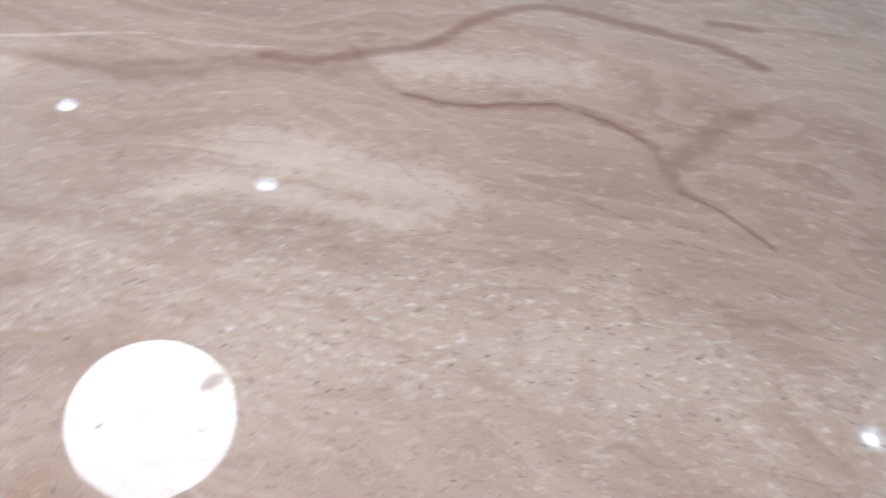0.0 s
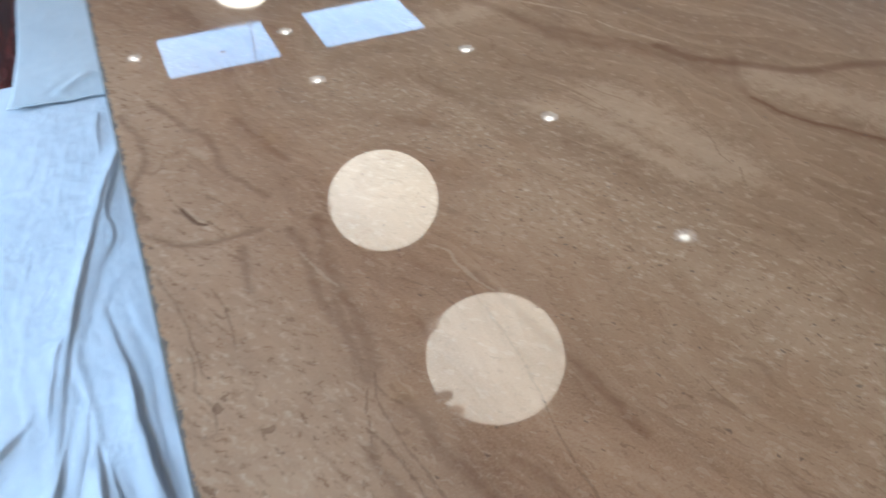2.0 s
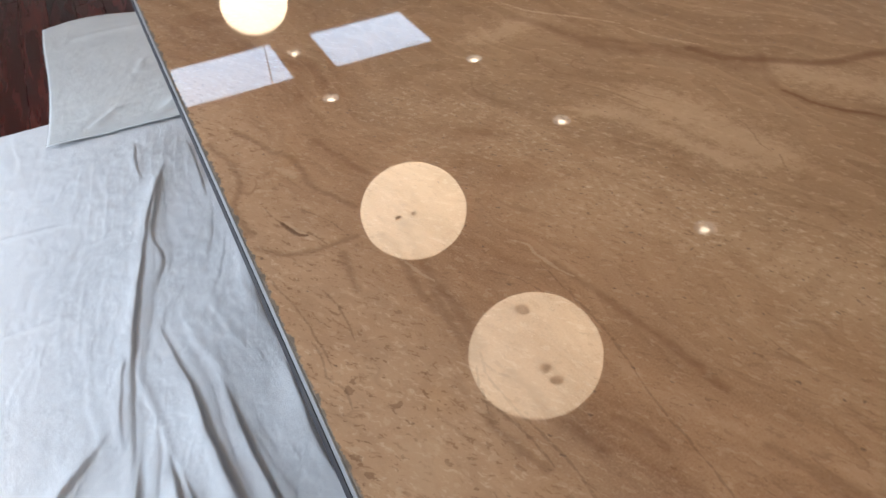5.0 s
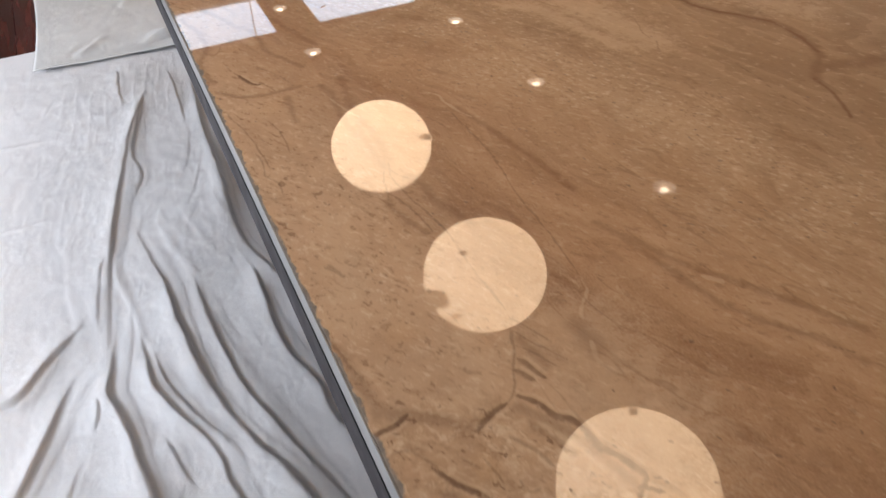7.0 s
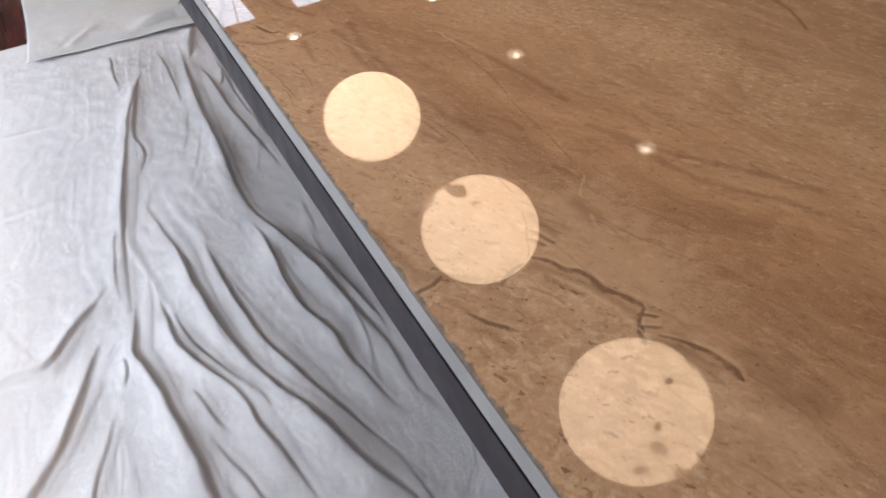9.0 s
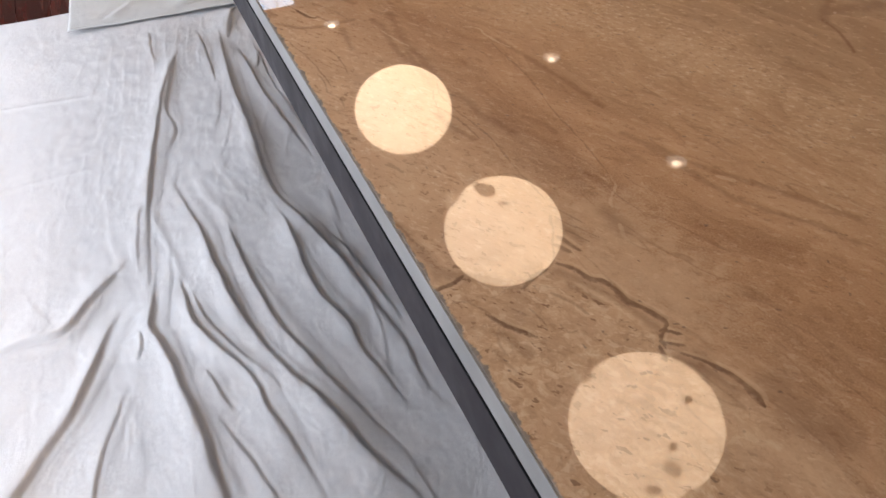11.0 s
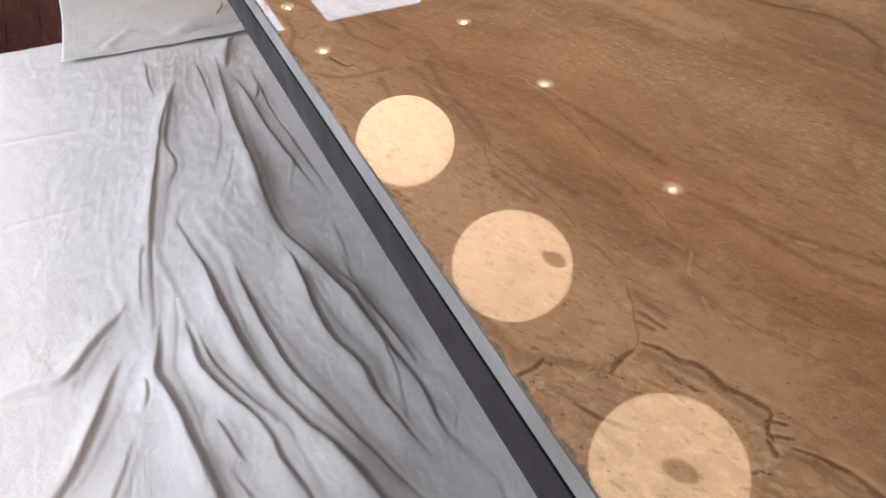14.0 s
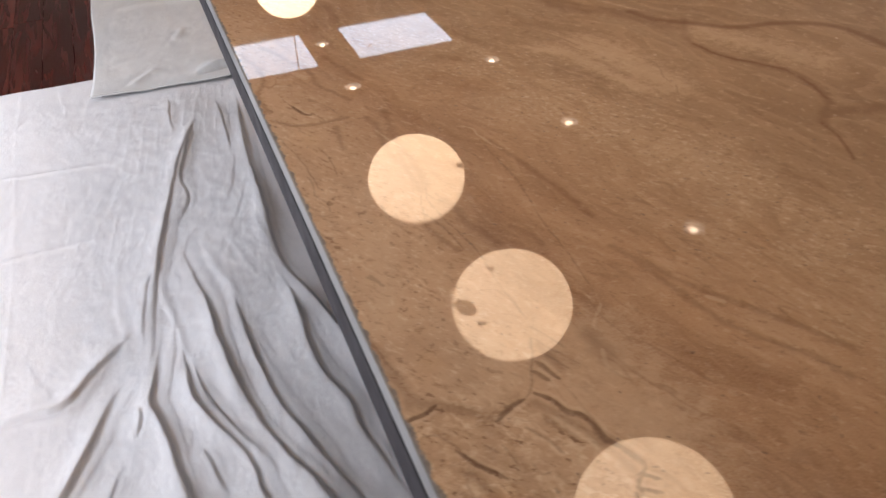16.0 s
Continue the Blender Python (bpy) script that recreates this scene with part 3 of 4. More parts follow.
def polyline_distance(X, Y, pts):
    """Signed distance to a polyline and the share of its length."""
    best, sign, along = np.full(X.shape, 1e9), np.zeros(X.shape), np.zeros(X.shape)
    lens = [math.dist(a, b) for a, b in zip(pts, pts[1:])]
    total, run = sum(lens), 0.0
    for (ax, ay), (bx, by), L in zip(pts, pts[1:], lens):
        ux, uy = (bx - ax) / L, (by - ay) / L
        s = np.clip((X - ax) * ux + (Y - ay) * uy, 0, L)
        dx, dy = X - ax - s * ux, Y - ay - s * uy
        d = np.hypot(dx, dy)
        near = d < best
        best = np.where(near, d, best)
        sign = np.where(near, np.sign(ux * dy - uy * dx), sign)
        along = np.where(near, (run + s) / total, along)
        run += L
    return best * sign, along


def smooth_line(pts, n=14):
    """A smooth curve through a few points."""
    out = []
    p = [pts[0], *pts, pts[-1]]
    for a, b, c, d in zip(p, p[1:], p[2:], p[3:]):
        for k in range(n):
            t = k / n
            out.append(tuple(0.5 * (2 * b[i] + (c[i] - a[i]) * t + (2 * a[i] - 5 * b[i] + 4 * c[i] - d[i]) * t * t + (3 * b[i] - a[i] - 3 * c[i] + d[i]) * t ** 3) for i in (0, 1)))
    return out + [pts[-1]]


def waves(X, Y, scale, seed, octaves=3):
    """Sums of turned sine waves, for gentle unevenness."""
    rng = np.random.default_rng(seed)
    out = np.zeros_like(X)
    for o in range(octaves):
        for _ in range(5):
            a, ph, k = rng.uniform(0, 6.28), rng.uniform(0, 6.28), scale * (1.9 ** o) * rng.uniform(0.7, 1.4)
            out += np.sin(k * (X * np.cos(a) + Y * np.sin(a)) + ph) / (1.9 ** o) / 5
    return out


# ---- structure ----
W = 0.15
floor = thing("floor", boxed(WEST, EAST, SOUTH, NORTH, -0.12, -0.022), BLACK_MAT, "dark wooden plank floor over a black subfloor", kind="structure")


def ring_wall(bm, fixed, lo, hi, hole=None, axis="x"):
    """A wall on the plane fixed..fixed+W with an optional opening (a0, a1, z0, z1)."""
    f0, f1 = sorted(fixed)
    cells = [(lo, hi, -0.12, HIGH)] if not hole else [(lo, hole[0], -0.12, HIGH), (hole[1], hi, -0.12, HIGH), (hole[0], hole[1], -0.12, hole[2]), (hole[0], hole[1], hole[3], HIGH)]
    for a0, a1, z0, z1 in cells:
        if axis == "x":
            box(bm, f0, f1, a0, a1, z0, z1)
        else:
            box(bm, a0, a1, f0, f1, z0, z1)
    return bm


thing("wall_west", ring_wall(bmesh.new(), (WEST - W, WEST), SOUTH, NORTH, (*WIN_Y, *WIN_Z)), WALL_MAT, "warm white painted wall with a wide window", kind="structure")
thing("wall_east", ring_wall(bmesh.new(), (EAST, EAST + W), SOUTH, NORTH), WALL_MAT, "warm white painted plaster wall", kind="structure")
thing("wall_south", ring_wall(bmesh.new(), (SOUTH - W, SOUTH), WEST - W, EAST + W, axis="y"), WALL_MAT, "warm white painted plaster wall", kind="structure")
thing("wall_north", ring_wall(bmesh.new(), (NORTH, NORTH + W), WEST - W, EAST + W, axis="y"), WALL_MAT, "warm white painted plaster wall", kind="structure")

# Ceiling: a lower part over the counter, a higher one with two square skylights beyond it.
SKY_Y = (5.53, 6.36)
SKY_X = ((0.240, 1.120), (1.466, 2.345))
bm = bmesh.new()
box(bm, WEST - W, EAST + W, SOUTH - W, STEP, CEIL, HIGH + 0.16)
c0, c1 = HIGH, HIGH + 0.16
box(bm, WEST - W, EAST + W, STEP, SKY_Y[0], c0, c1)
box(bm, WEST - W, EAST + W, SKY_Y[1], NORTH + W, c0, c1)
for x0, x1 in ((WEST - W, SKY_X[0][0]), (SKY_X[0][1], SKY_X[1][0]), (SKY_X[1][1], EAST + W)):
    box(bm, x0, x1, *SKY_Y, c0, c1)
thing("ceiling", bm, CEIL_MAT, "flat white painted ceiling, stepped up to two skylights", kind="structure")

for n, (x0, x1) in enumerate(SKY_X):
    sk = tagged(new(f"window_{n + 2}"), "square skylight with pale blue daylit opal glazing", "skylight", kind="structure")
    sk.location = ((x0 + x1) / 2, sum(SKY_Y) / 2, HIGH)
    hx, hy = (x1 - x0) / 2, (SKY_Y[1] - SKY_Y[0]) / 2
    part("glazing", boxed(-hx + 0.004, hx - 0.004, -hy + 0.004, hy - 0.004, 0.012, 0.024), SKY_MAT, sk)
    part("window_frame", box(box(box(boxed(-hx + 0.001, -hx + 0.010, -hy + 0.001, hy - 0.001, -0.003, 0.05), hx - 0.010, hx - 0.001, -hy + 0.001, hy - 0.001, -0.003, 0.05),
                                 -hx + 0.012, hx - 0.012, -hy + 0.001, -hy + 0.010, -0.003, 0.05), -hx + 0.012, hx - 0.012, hy - 0.010, hy - 0.001, -0.003, 0.05), TRIM_MAT, sk)
    part("lid", boxed(-hx - 0.05, hx + 0.05, -hy - 0.05, hy + 0.05, 0.161, 0.19), TRIM_MAT, sk)

# The wide window that lets the daylight in.
win = tagged(new("window_1"), "wide white-framed window full of cool daylight", "window", kind="structure")
win.location = (WEST - W / 2, sum(WIN_Y) / 2, sum(WIN_Z) / 2)
hy, hz = (WIN_Y[1] - WIN_Y[0]) / 2, (WIN_Z[1] - WIN_Z[0]) / 2
bm = bmesh.new()
for y0, y1, z0, z1 in ((-hy, -hy + 0.06, -hz, hz), (hy - 0.06, hy, -hz, hz), (-hy + 0.06, hy - 0.06, -hz, -hz + 0.06), (-hy + 0.06, hy - 0.06, hz - 0.06, hz)):
    box(bm, -0.035, 0.035, y0, y1, z0, z1, 0.004)
part("window_frame", bm, TRIM_MAT, win)
for k in (-1, 1):
    part("mullion", boxed(-0.03, 0.03, k * hy / 3 - 0.03, k * hy / 3 + 0.03, -hz + 0.06, hz - 0.06, bevel=0.004), TRIM_MAT, win)
part("window_sill", boxed(0.03, 0.17, -hy - 0.05, hy + 0.05, -hz - 0.03, -hz - 0.002, bevel=0.006), TRIM_MAT, win)


# ---- the stone-topped counter ----
TX, TY = (0.0, 1.38), (-1.05, 2.35)
THICK, GAP = 0.029, 0.0045
counter = tagged(new("counter"), "long counter with polished brown veined stone top and dark fascia", "counter")
def steps(*stops):
    """Grid lines between stops (at, spacing after it)."""
    out = []
    for (a0, gap), (a1, _) in zip(stops, stops[1:]):
        n = max(1, round((a1 - a0) / gap))
        out += [a0 + (a1 - a0) * k / n for k in range(n)]
    return np.array(out + [stops[-1][0]])


def stone_slab():
    """The slab with eased edges; its figure is stored on the points."""
    x0, x1, y0, y1 = TX[0] + 0.0016, TX[1] - 0.0016, TY[0] + 0.0016, TY[1] - 0.0016
    xs = steps((x0, 0.0006), (x0 + 0.0012, 0.0015), (0.26, 0.003), (0.7, 0.006), (1.0, 0.03), (x1 - 0.0012, 0.0006), (x1, 1))
    ys = steps((y0, 0.0006), (y0 + 0.0012, 0.03), (-0.45, 0.004), (-0.3, 0.0015), (0.62, 0.004), (1.0, 0.025), (y1 - 0.0012, 0.0006), (y1, 1))
    xs, ys = np.concatenate([[xs[0]], xs, [xs[-1]]]), np.concatenate([[ys[0]], ys, [ys[-1]]])
    X, Y = np.meshgrid(xs, ys, indexing="ij")
    rim = np.minimum(np.minimum(X - x0, x1 - X), np.minimum(Y - y0, y1 - Y))
    Z = TOP - 0.0012 * (1 - np.sqrt(np.clip(1 - (1 - np.clip(rim / 0.0012, 0, 1)) ** 2, 0, 1)))
    Z[0], Z[-1], Z[:, 0], Z[:, -1] = TOP - THICK, TOP - THICK, TOP - THICK, TOP - THICK
    n, k = X.shape
    i = np.arange(n * k).reshape(n, k)
    faces = np.stack([i[:-1, :-1], i[1:, :-1], i[1:, 1:], i[:-1, 1:]], -1).reshape(-1, 4)
    under = [i[0, 0], i[0, -1], i[-1, -1], i[-1, 0]]
    me = bpy.data.meshes.new("stone_top")
    me.from_pydata(np.stack([X, Y, Z], -1).reshape(-1, 3).tolist(), [], faces.tolist() + [under])
    me.materials.append(STONE_MAT)
    # Every vein wanders a little on its way.
    WX, WY = X + 0.0012 * waves(X, Y, 90, 71) + 0.0007 * waves(X, Y, 260, 72, 2), Y + 0.0014 * waves(X, Y, 80, 73)
    spread = {"crack": 2.6, "thin": 2.4, "light": 2.4, "shade": 2.6, "band": 2.2, "pale": 2.6, "pitted": 1.0, "rubble": 1.0}
    lip = np.zeros_like(X)
    for kind, strokes in STROKES.items():
        field = np.zeros_like(X)
        for half, pts in strokes:
            reach = spread[kind] * half
            lo, hi = [min(c) - reach - 0.01 for c in zip(*pts)], [max(c) + reach + 0.01 for c in zip(*pts)]
            a, b = np.searchsorted(xs, (lo[0], hi[0]))
            c, d = np.searchsorted(ys, (lo[1], hi[1]))
            dist, s = polyline_distance(WX[a:b, c:d], WY[a:b, c:d], smooth_line(pts, 3))
            end = 0.55 + 0.45 * np.clip(np.minimum(s, 1 - s) / 0.12, 0, 1) if kind in ("crack", "thin", "light") else 1.0
            if kind == "crack":
                # Sharp on one side, with a pale lip, fading out on the other.
                pale = np.where(dist > 0, np.exp(-((dist - 1.9 * half) / half) ** 2), 0) * np.clip(np.minimum(s, 1 - s) / 0.1, 0, 1)
                lip[a:b, c:d] = np.maximum(lip[a:b, c:d], pale)
                end = end * np.where(dist > 0, 0.55, 1.45)
            field[a:b, c:d] = np.maximum(field[a:b, c:d], np.clip(1 - np.abs(dist) / (reach * end), 0, 1))
        me.attributes.new(kind, "FLOAT", "POINT").data.foreach_set("value", field.reshape(-1).astype(np.float32))
    me.attributes.new("lip", "FLOAT", "POINT").data.foreach_set("value", lip.reshape(-1).astype(np.float32))
    field = np.zeros_like(X)
    for x, y, a, b, turn, much in SPOTS:
        u, v = (WX - x) * math.cos(turn) + (WY - y) * math.sin(turn), (WY - y) * math.cos(turn) - (WX - x) * math.sin(turn)
        r = np.hypot(u / a, v / b) + 0.10 * waves(X, Y, 170, 75, 2)
        field = np.maximum(field, much * np.clip((1.12 - r) / 0.24, 0, 1))
    me.attributes.new("dull", "FLOAT", "POINT").data.foreach_set("value", field.reshape(-1).astype(np.float32))
    ob = tagged(new("stone_top", me), "polished brown stone slab with diagonal veins and pits")
    ob.parent = counter


stone_slab()
part("slab_edge", boxed(TX[0], TX[0] + 0.0015, TY[0] + 0.002, TY[1] - 0.002, TOP - THICK, TOP - 0.0006, bevel=0.0004, segments=1), EDGE_MAT, counter, "polished edge of the slab, reflected daylight painted in as grey")
# Added black strip: the dark shadow line between slab and fascia, as colour.
part("shadow_board", boxed(TX[0] - 0.0004, TX[1] - 0.0012, TY[0] + 0.0012, TY[1] - 0.0012, TOP - THICK - GAP, TOP - THICK - 0.0003), BLACK_MAT, counter, "thin black strip standing in for the shadow line under the slab")
bm = bmesh.new()
a, b = FASCIA_IN, 0.022
z0, z1 = FASCIA_Z, TOP - THICK - GAP - 0.0003
box(bm, TX[0] + a, TX[0] + b, TY[0] + a, TY[1] - a, z0, z1, 0.0015)
part("fascia", bm, FASCIA_MAT, counter, "dark grey metal fascia")
part("fascia", boxed(TX[1] - b, TX[1] - a, TY[0] + a, TY[1] - a, z0, z1, bevel=0.0015), FASCIA_MAT, counter)
part("fascia", boxed(TX[0] + b + 0.001, TX[1] - b - 0.001, TY[0] + a, TY[0] + b, z0, z1, bevel=0.0015), FASCIA_MAT, counter)
part("fascia", boxed(TX[0] + b + 0.001, TX[1] - b - 0.001, TY[1] - b, TY[1] - a, z0, z1, bevel=0.0015), FASCIA_MAT, counter)
part("base_cabinet", boxed(0.46, 0.92, TY[0] + 0.35, TY[1] - 0.35, 0.0, TOP - THICK - GAP - 0.0003, bevel=0.003), BODY_MAT, counter, "charcoal base set back under the overhang")


# ---- lamps ----
def pendant_lamp():
    ob = tagged(new("pendant_lamp"), "round glowing warm opal globe pendant hanging over the counter", "lamp", "globe pendants in a row")
    r, n = GLOBE, 40
    part("globe", lathe([(max(0.0008, r * math.sin(math.pi * k / n)), -GLOBE_FLAT * r * math.cos(math.pi * k / n)) for k in range(n + 1)], 80), OPAL_MAT, ob, "warm glowing opal glass globe", True)
    r = GLOBE * GLOBE_FLAT
    part("cap", lathe([(0.052, r - 0.012), (0.054, r - 0.002), (0.05, r + 0.018), (0.016, r + 0.024), (0.012, r + 0.05), (0.004, r + 0.054)], 48), BRASS_MAT, ob, "small bronze cap", True)
    h = CEIL - 1.973
    part("cord", lathe([(0.003, r + 0.05), (0.003, h - 0.022)], 12), CORD_MAT, ob)
    part("ceiling_rose", lathe([(0.02, h - 0.024), (0.05, h - 0.02), (0.052, h)], 48), BRASS_MAT, ob)
    return ob


pendant = pendant_lamp()
pendant.location = (0.665, 0.362, 1.973)
for x, y in ((0.680, 1.120), (0.658, 1.880), (0.668, 4.042)):
    copy_thing(pendant, pose(x, y, 1.973))


def downlight():
    ob = tagged(new("ceiling_light"), "small round recessed ceiling spotlight with silvery rim", "spotlight", "recessed ceiling spots")
    part("trim_ring", lathe([(0.060, -0.016), (0.064, -0.018), (0.072, -0.016), (0.075, -0.0005), (0.0735, -0.0004), (0.0705, -0.014), (0.0615, -0.0145), (0.060, -0.016)], 48, False), STEEL_MAT, ob, "", True)
    part("reflector", lathe([(0.0605, -0.0150), (0.057, -0.011), (0.046, -0.006), (0.030, -0.004), (0.0235, -0.003), (0.0235, -0.002), (0.06, -0.0015)], 48, False), BOWL_MAT, ob, "", True)
    part("lamp", lathe([(0.003, -0.016), (0.008, -0.014), (0.011, -0.010), (0.023, -0.0035)], 32), LAMP_MAT, ob)
    return ob


spot = downlight()
spot.location = (2.326, 2.22, CEIL)
for x, y, z in ((2.294, 3.523, CEIL), (2.232, 4.605, CEIL), (1.135, 4.626, CEIL), (1.248, 6.02, HIGH), (0.045, 6.066, HIGH), (2.338, -0.59, CEIL)):
    copy_thing(spot, pose(x, y, z))


# ---- dust sheets ----
def sheet(name, label, material, X, Y, Z, thick):
    """A cloth from grids of places, with an underside."""
    n, m = X.shape
    verts = np.stack([X, Y, Z], -1).reshape(-1, 3)
    i = np.arange(n * m).reshape(n, m)
    faces = np.stack([i[:-1, :-1], i[1:, :-1], i[1:, 1:], i[:-1, 1:]], -1).reshape(-1, 4)
    me = bpy.data.meshes.new(name)
    me.from_pydata(verts.tolist(), [], faces.tolist())
    me.materials.append(material)
    for f in me.polygons:
        f.use_smooth = True
    ob = tagged(new(name, me), label, "dust sheet", "dust sheets on the floor")
    mod = ob.modifiers.new("thickness", "SOLIDIFY")
    mod.thickness, mod.offset = thick, -1.0
    return ob


def brow(r):
    """A round crest that drops into a sharp valley."""
    return 0.4 * np.exp(-r ** 2) + 0.6 * np.sqrt(np.clip(1 - (r / 1.25) ** 2, 0, 1))


def fold_height(X, Y, folds, ease=0.2):
    Z = np.zeros_like(X)
    for height, width, skew, *pts in folds:
        d, s = polyline_distance(X, Y, smooth_line(pts, 5))
        w = width * np.where(d > 0, 1 + skew, 1 - skew) * (0.75 + 0.4 * s) * (1 + 0.3 * np.sin(9 * s + 40 * height + 300 * width))
        taper = np.clip(s / ease, 0, 1) * np.clip((1 - s) / (1.5 * ease), 0, 1)
        taper = taper * taper * (3 - 2 * taper)
        hollow = 0.25 * np.exp(-((d - 1.9 * width * (1 + skew)) / (0.9 * width * (1 + skew))) ** 2)
        Z = Z + height * taper * (np.where(d > 0, brow(d / w), 1 / (1 + (d / w) ** 2)) - hollow)
    return Z


FOLDS = []


def fold(size, *points):
    """A fold of the pale sheet, its crest along the points; size 1 to 3."""
    FOLDS.append(((0.006, 0.0115, 0.0165)[size - 1], (0.016, 0.022, 0.027)[size - 1], -0.7, *points))


fold(2, (-0.035, 2.314), (-0.114, 2.093), (-0.165, 1.889), (-0.222, 1.652), (-0.256, 1.493), (-0.284, 1.324), (-0.304, 1.172), (-0.317, 1.052), (-0.338, 0.947))
fold(1, (0.230, 2.381), (0.218, 1.976), (0.236, 1.646), (0.258, 1.334))
fold(1, (0.166, 1.111), (0.189, 0.960), (0.209, 0.823), (0.216, 0.703))
fold(1, (-0.221, 1.048), (-0.207, 0.923), (-0.168, 0.813), (-0.121, 0.705), (-0.081, 0.592))
fold(2, (-0.039, 2.316), (-0.088, 2.163), (-0.118, 2.016), (-0.146, 1.898), (-0.144, 1.759), (-0.175, 1.676), (-0.199, 1.580))
fold(3, (-0.203, 1.553), (-0.188, 1.461), (-0.171, 1.347), (-0.156, 1.240), (-0.152, 1.122), (-0.140, 0.989), (-0.127, 0.904), (-0.108, 0.802), (-0.078, 0.685), (-0.035, 0.585), (0.001, 0.479), (0.028, 0.397), (0.054, 0.345), (0.10, 0.22), (0.15, 0.05))
fold(3, (0.126, 2.534), (0.116, 2.337), (0.098, 2.118), (0.082, 1.883), (0.076, 1.638), (0.063, 1.456), (0.065, 1.314), (0.100, 1.192), (0.139, 1.029), (0.162, 0.887), (0.183, 0.756), (0.197, 0.657), (0.193, 0.556), (0.212, 0.483), (0.25, 0.32))
fold(2, (0.157, 2.293), (0.168, 2.084), (0.173, 1.878), (0.196, 1.631), (0.217, 1.413))
fold(1, (-0.110, 2.517), (-0.129, 2.358), (-0.133, 2.184))
fold(3, (0.232, 2.620), (0.179, 2.482), (0.134, 2.328))
fold(1, (0.215, 2.196), (0.204, 2.111), (0.172, 2.061))
fold(1, (-0.276, 1.422), (-0.300, 1.357), (-0.316, 1.245), (-0.327, 1.140))
fold(2, (-0.332, 1.230), (-0.380, 1.165), (-0.445, 1.094), (-0.513, 1.012), (-0.594, 1.015), (-0.74, 1.01))
fold(3, (-0.356, 1.055), (-0.398, 1.014), (-0.455, 0.881), (-0.510, 0.766), (-0.557, 0.702), (-0.595, 0.654), (-0.72, 0.46), (-0.85, 0.2))
fold(3, (-0.288, 1.164), (-0.306, 1.047), (-0.328, 0.943), (-0.314, 0.882), (-0.297, 0.806), (-0.286, 0.705), (-0.274, 0.596), (-0.270, 0.513), (-0.25, 0.30), (-0.22, 0.05))
fold(2, (-0.250, 1.146), (-0.240, 1.016), (-0.234, 0.916), (-0.202, 0.829), (-0.161, 0.741), (-0.143, 0.668), (-0.140, 0.612), (-0.128, 0.56), (-0.105, 0.45), (-0.07, 0.25))
fold(2, (-0.104, 1.314), (-0.090, 1.208), (-0.081, 1.066), (-0.068, 0.954), (-0.049, 0.829), (-0.021, 0.708), (0.010, 0.611), (0.06, 0.47), (0.12, 0.30))
fold(2, (0.038, 1.300), (0.060, 1.161), (0.057, 1.001), (0.064, 0.892), (0.095, 0.779), (0.095, 0.705), (0.12, 0.58), (0.15, 0.45))
fold(1, (-0.353, 0.945), (-0.355, 0.884), (-0.373, 0.842))
fold(1, (-0.390, 0.801), (-0.423, 0.724), (-0.459, 0.642), (-0.52, 0.42))
fold(1, (-0.237, 0.777), (-0.213, 0.670), (-0.195, 0.601))
fold(1, (-0.240, 0.652), (-0.210, 0.538), (-0.186, 0.460), (-0.12, 0.22))
fold(1, (0.049, 2.466), (0.045, 2.143), (0.032, 1.945))

gx, gy = np.concatenate([np.arange(-1.5, -0.80, 0.011), np.arange(-0.80, 0.345, 0.0032)]), np.arange(-0.6, 2.861, 0.0062)
X, Y = np.meshgrid(gx, gy, indexing="ij")
edge_x = 0.010 * waves(X * 0, Y, 9, 5)
edge_y = 0.014 * waves(X, Y * 0, 6, 6)
# The creases wander a little on their way.
WX, WY = X + 0.004 * waves(X, Y, 13, 41) + 0.0015 * waves(X, Y, 45, 42, 2), Y
rise = 0.58 * (1 + 0.45 * waves(X, Y, 12, 43))
Z = 0.013 + 1.0 * rise * fold_height(WX, WY, FOLDS, 0.25) + 0.5 * rise * fold_height(WX, WY, [(h, 2.3 * w, -0.45, *pts) for h, w, _, *pts in FOLDS], 0.3)
rng = np.random.default_rng(7)
small = []
for _ in range(SMALL_FOLDS):
    x, y, L = rng.uniform(-0.25, 0.25), rng.uniform(0.2, 2.3), rng.uniform(0.25, 0.6)
    lean = -0.12 + 0.32 * (x + 0.3) * (1.6 - y) + rng.normal(0, 0.12)
    small.append((rng.uniform(0.0012, 0.0028), rng.uniform(0.008, 0.014), rng.uniform(-0.65, -0.2), (x, y), (x + lean * L * 0.4 + rng.normal(0, 0.006), y - 0.5 * L), (x + lean * L, y - L)))
Z = Z + fold_height(WX, WY, small, 0.5)
# Fine wrinkles that fan out with the folds, with flat cloth between.
calm = np.clip((X + 0.62) / 0.35, 0.0, 1)
down, up = np.clip(1.5 - Y, 0, 9), np.clip(Y - 1.5, 0, 9)
fan = (X + 0.22 - 0.15 * up - 0.10 * down) / (0.40 + 0.55 * down)
for count, height, seed in ((4, 0.0022, 51), (9, 0.0010, 54), (15, 0.0005, 57)):
    turn = 2 * math.pi * count * fan + 6.0 * waves(X, Y * 0.4, 7, seed) + 1.0 * waves(X, Y * 0.6, 26, seed + 1)
    ridge = (0.5 + 0.5 * np.sin(turn + 0.8 * np.sin(turn))) ** 3
    Z += height * ridge * np.clip(-0.05 + 1.5 * waves(X, Y * 0.6, 9, seed + 2), 0, 1) * (0.10 + 0.90 * calm) * np.clip((0.16 - X) / 0.15, 0.2, 1)
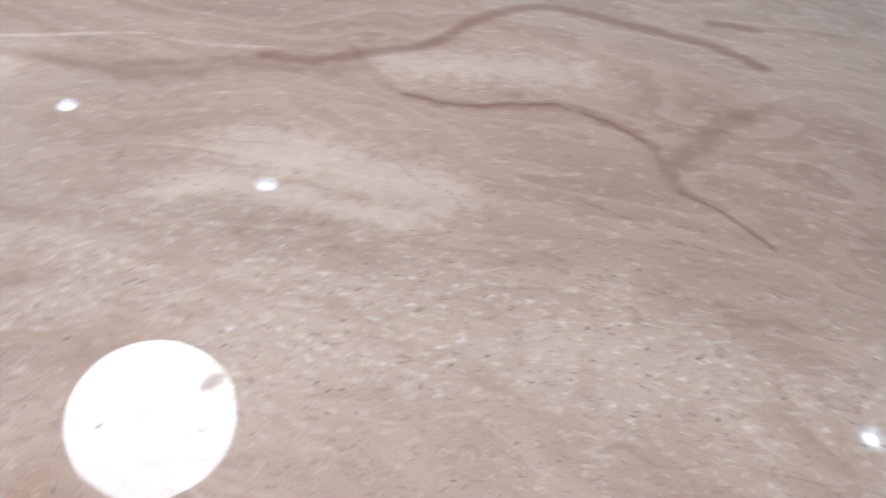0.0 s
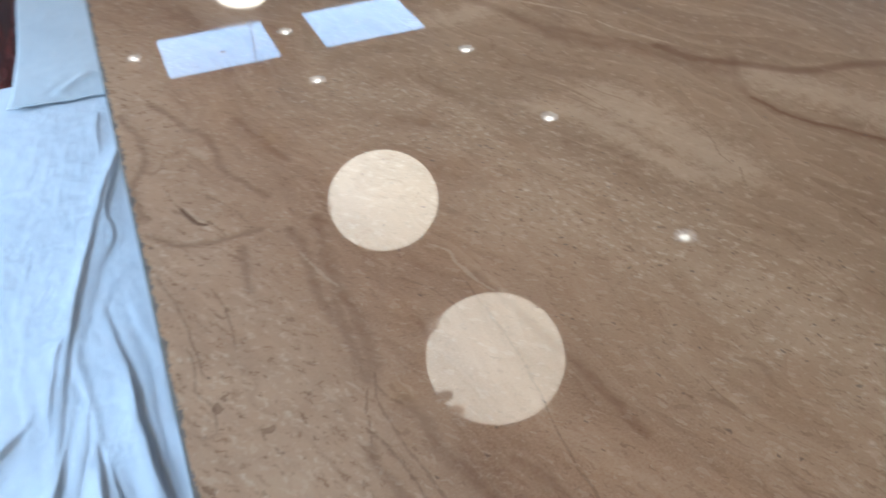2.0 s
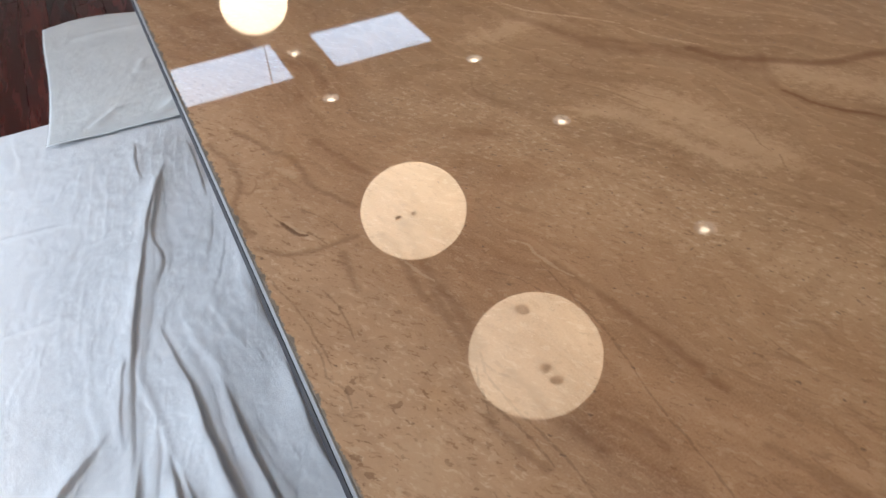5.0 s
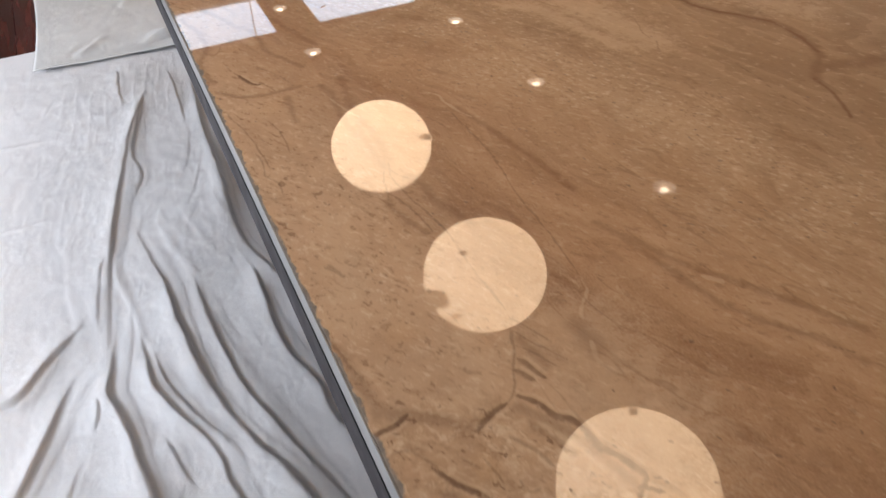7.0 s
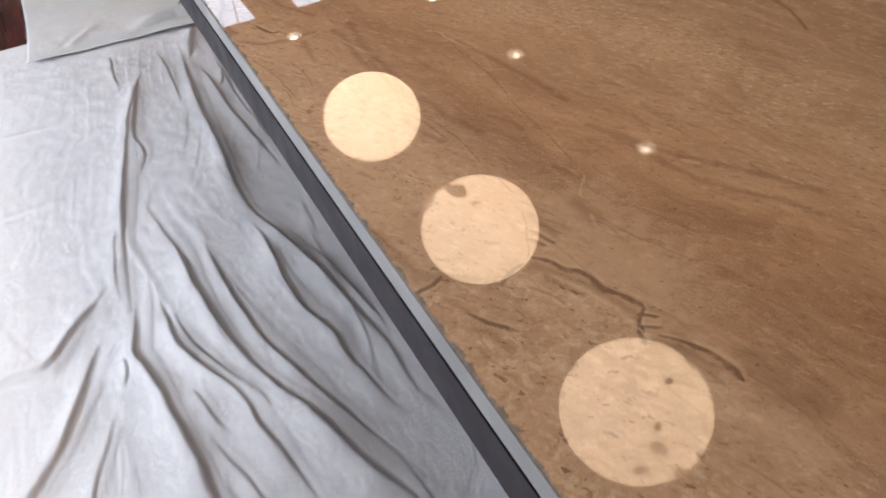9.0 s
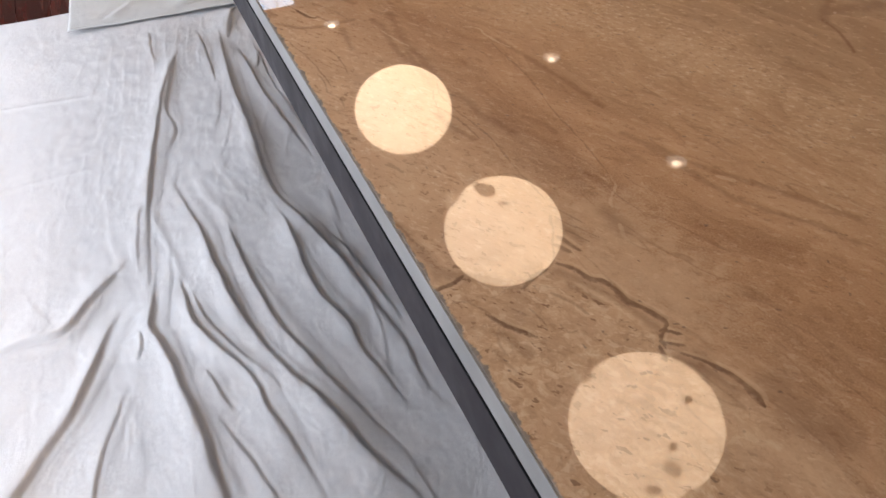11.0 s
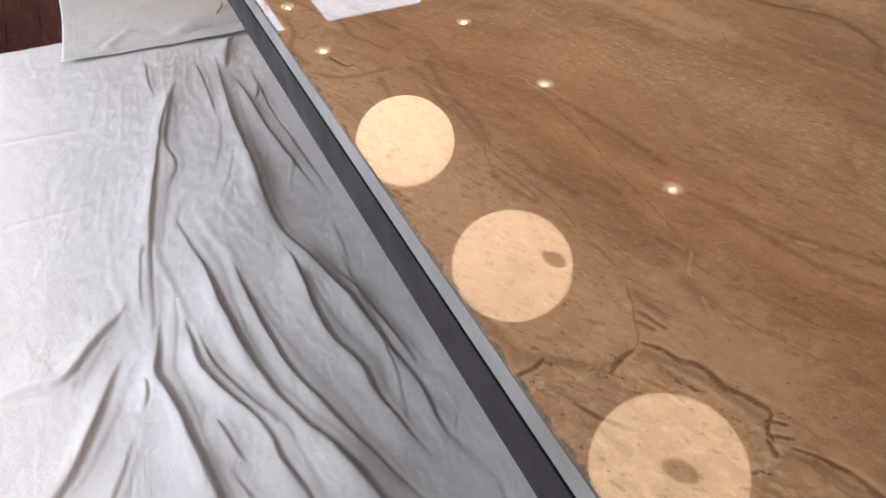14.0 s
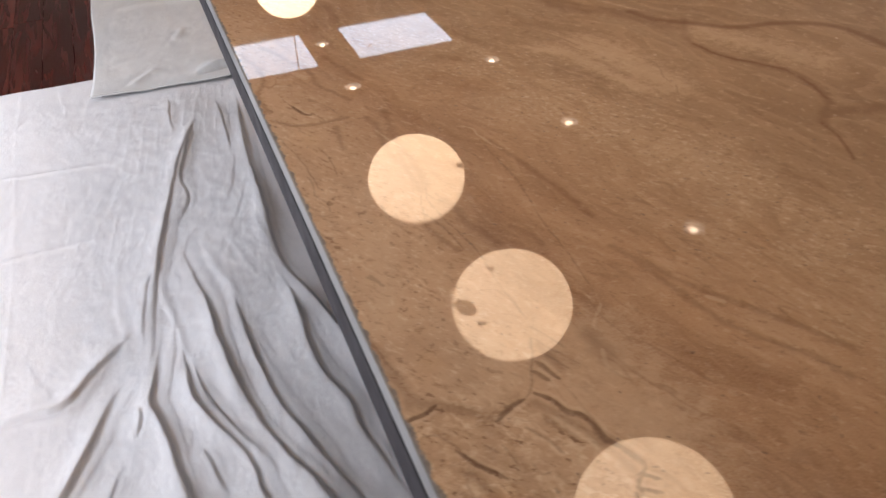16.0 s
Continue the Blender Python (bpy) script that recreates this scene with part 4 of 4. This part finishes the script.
Z += 0.0016 * waves(X, Y, 24, 1) * (0.3 + 0.7 * calm) + 0.0008 * waves(X, Y, 70, 2) * (0.2 + 0.8 * calm) + 0.003 * waves(X, Y, 7, 3)
# Pressed creases from the folded packet.
for y0, x0, x1, slope in ((2.10, -1.4, -0.30, -0.10), (1.65, -1.4, -0.38, 0.02), (1.02, -1.4, -0.60, 0.1)):
    f = np.exp(-np.abs((Y - y0 - slope * (X + 0.5) - 0.004 * waves(X, Y, 12, 61)) / 0.007)) * np.clip((x1 - X) / 0.15, 0, 1)
    Z += 0.0062 * f * np.clip(0.7 + waves(X, Y, 9, 62), 0.35, 1)
Z += 0.0008 * np.exp(-np.abs((X + 0.645 + 0.01 * np.sin(3 * Y)) / 0.008))
fall = np.clip((0.26 - X) / 0.34, 0, 1) * np.clip((2.78 - Y) / 0.5, 0, 1)
Z += 0.030 * fall * fall * (3 - 2 * fall) - 0.006
Z = 0.0045 + np.logaddexp(0.0, (Z - 0.0045) / 0.002) * 0.002
sheet("dust_sheet", "pale grey cotton dust sheet, rumpled in long folds on the floor", SHEET_MAT, X + edge_x * np.clip((X - 0.15) / 0.15, 0, 1), Y + edge_y * np.clip((Y - 2.4) / 0.3, 0, 1), Z, 0.0025)

gx, gy = np.linspace(-0.395, 0.42, 80), np.linspace(2.66, 3.86, 110)
X, Y = np.meshgrid(gx, gy, indexing="ij")
u, v = (X + 0.395) / 0.815, (Y - 2.66) / 1.2
Xs = X + 0.055 * v + 0.012 * np.sin(5 * v) * (1 - u)
Ys = Y - 0.026 - 0.04 * u + 0.05 * np.sin(2.2 * u * 3.14) * v ** 4
Z = 0.025 + 0.004 * waves(X * 1.5, Y * 0, 9, 31) * np.clip(1 - v * 12, 0, 1) + 0.002 * waves(X, Y, 16, 8) + 0.0012 * waves(X, Y, 45, 9)
Z += fold_height(X, Y, CANVAS_FOLDS)
Z -= 0.012 * np.clip((v - 0.3) / 0.3, 0, 1)
Z += 0.005 * np.exp(-v / 0.05) * (0.6 + 0.4 * np.sin(7 * u + 1))
Z = np.maximum(Z, 0.006)
canvas = sheet("dust_sheet", "grey-beige canvas dust sheet lying over the edge of a paler sheet", CANVAS_MAT, Xs, Ys, Z, 0.002)

gx, gy = np.linspace(-1.58, -0.12, 60), np.linspace(4.46, 5.7, 50)
X, Y = np.meshgrid(gx, gy, indexing="ij")
Z = 0.008 + 0.003 * waves(X, Y, 12, 12) + 0.002 * waves(X, Y, 30, 13)
sheet("dust_sheet", "pale cotton dust sheet spread flat on dark floorboards", SHEET_MAT, X, Y - 0.06 * (X + 0.12), np.maximum(Z, 0.004), 0.0025)


# ---- a scrap of yellow twine on the canvas ----
bm = bmesh.new()
ring = []
for k in range(40):
    s = k / 39
    c = Vector((0.258 - 0.034 * s + 0.005 * math.sin(5 * s), 2.885 - 0.085 * s, 0.034 + 0.002 * math.sin(6 * s)))
    ring.append([bm.verts.new(c + Vector((0.0032 * math.cos(a), 0.001 * math.sin(2 * a), 0.0032 * math.sin(a)))) for a in (2 * math.pi * i / 8 for i in range(8))])
for p, q in zip(ring, ring[1:]):
    for i in range(8):
        bm.faces.new((p[i], p[(i + 1) % 8], q[(i + 1) % 8], q[i]))
bm.faces.new(ring[0]), bm.faces.new(ring[-1][::-1])
thing("twine_scrap", bm, plain("yellow_twine", (0.38, 0.25, 0.07), 0.8, 0, 0.2, 200), "short scrap of yellow twine lying on the canvas sheet", "twine", smooth=True)


# ---- floorboards ----
def plank_mesh(width, length):
    return boxed(-width / 2 + 0.0008, width / 2 - 0.0008, 0.0008, length - 0.0008, -0.02, 0.0, bevel=0.0015, segments=1)


PW = 0.13
rng = random.Random(4)
shared = {}
rest = bmesh.new()
for k in range(int((EAST - WEST) / PW) + 1):
    x = WEST + PW * (k + 0.5)
    w = PW if x + PW / 2 <= EAST else max(0.02, EAST - (x - PW / 2))
    x = x if w == PW else EAST - w / 2
    y = SOUTH - rng.uniform(0, 1.2)
    while y < NORTH:
        length = rng.choice((0.9, 1.2, 1.5, 1.8))
        y0, y1 = max(y, SOUTH), min(y + length, NORTH)
        if y1 - y0 > 0.05:
            if -1.7 < x < 0.5 and y1 > 1.9 and y0 < 5.4 and w == PW and y0 == y and y1 == y + length:
                if length not in shared:
                    shared[length] = mesh_of("plank", plank_mesh(PW, length), WOOD_MAT)
                ob = new("plank", shared[length])
                ob.parent = floor
                ob.location = (x, y0, 0)
            else:
                box(rest, x - w / 2 + 0.0008, x + w / 2 - 0.0008, y0 + 0.0008, y1 - 0.0008, -0.02, 0.0)
        y += length
boards = part("floorboards", rest, WOOD_MAT, floor)
tagged(boards, "dark red varnished floorboards", kind="stuff")
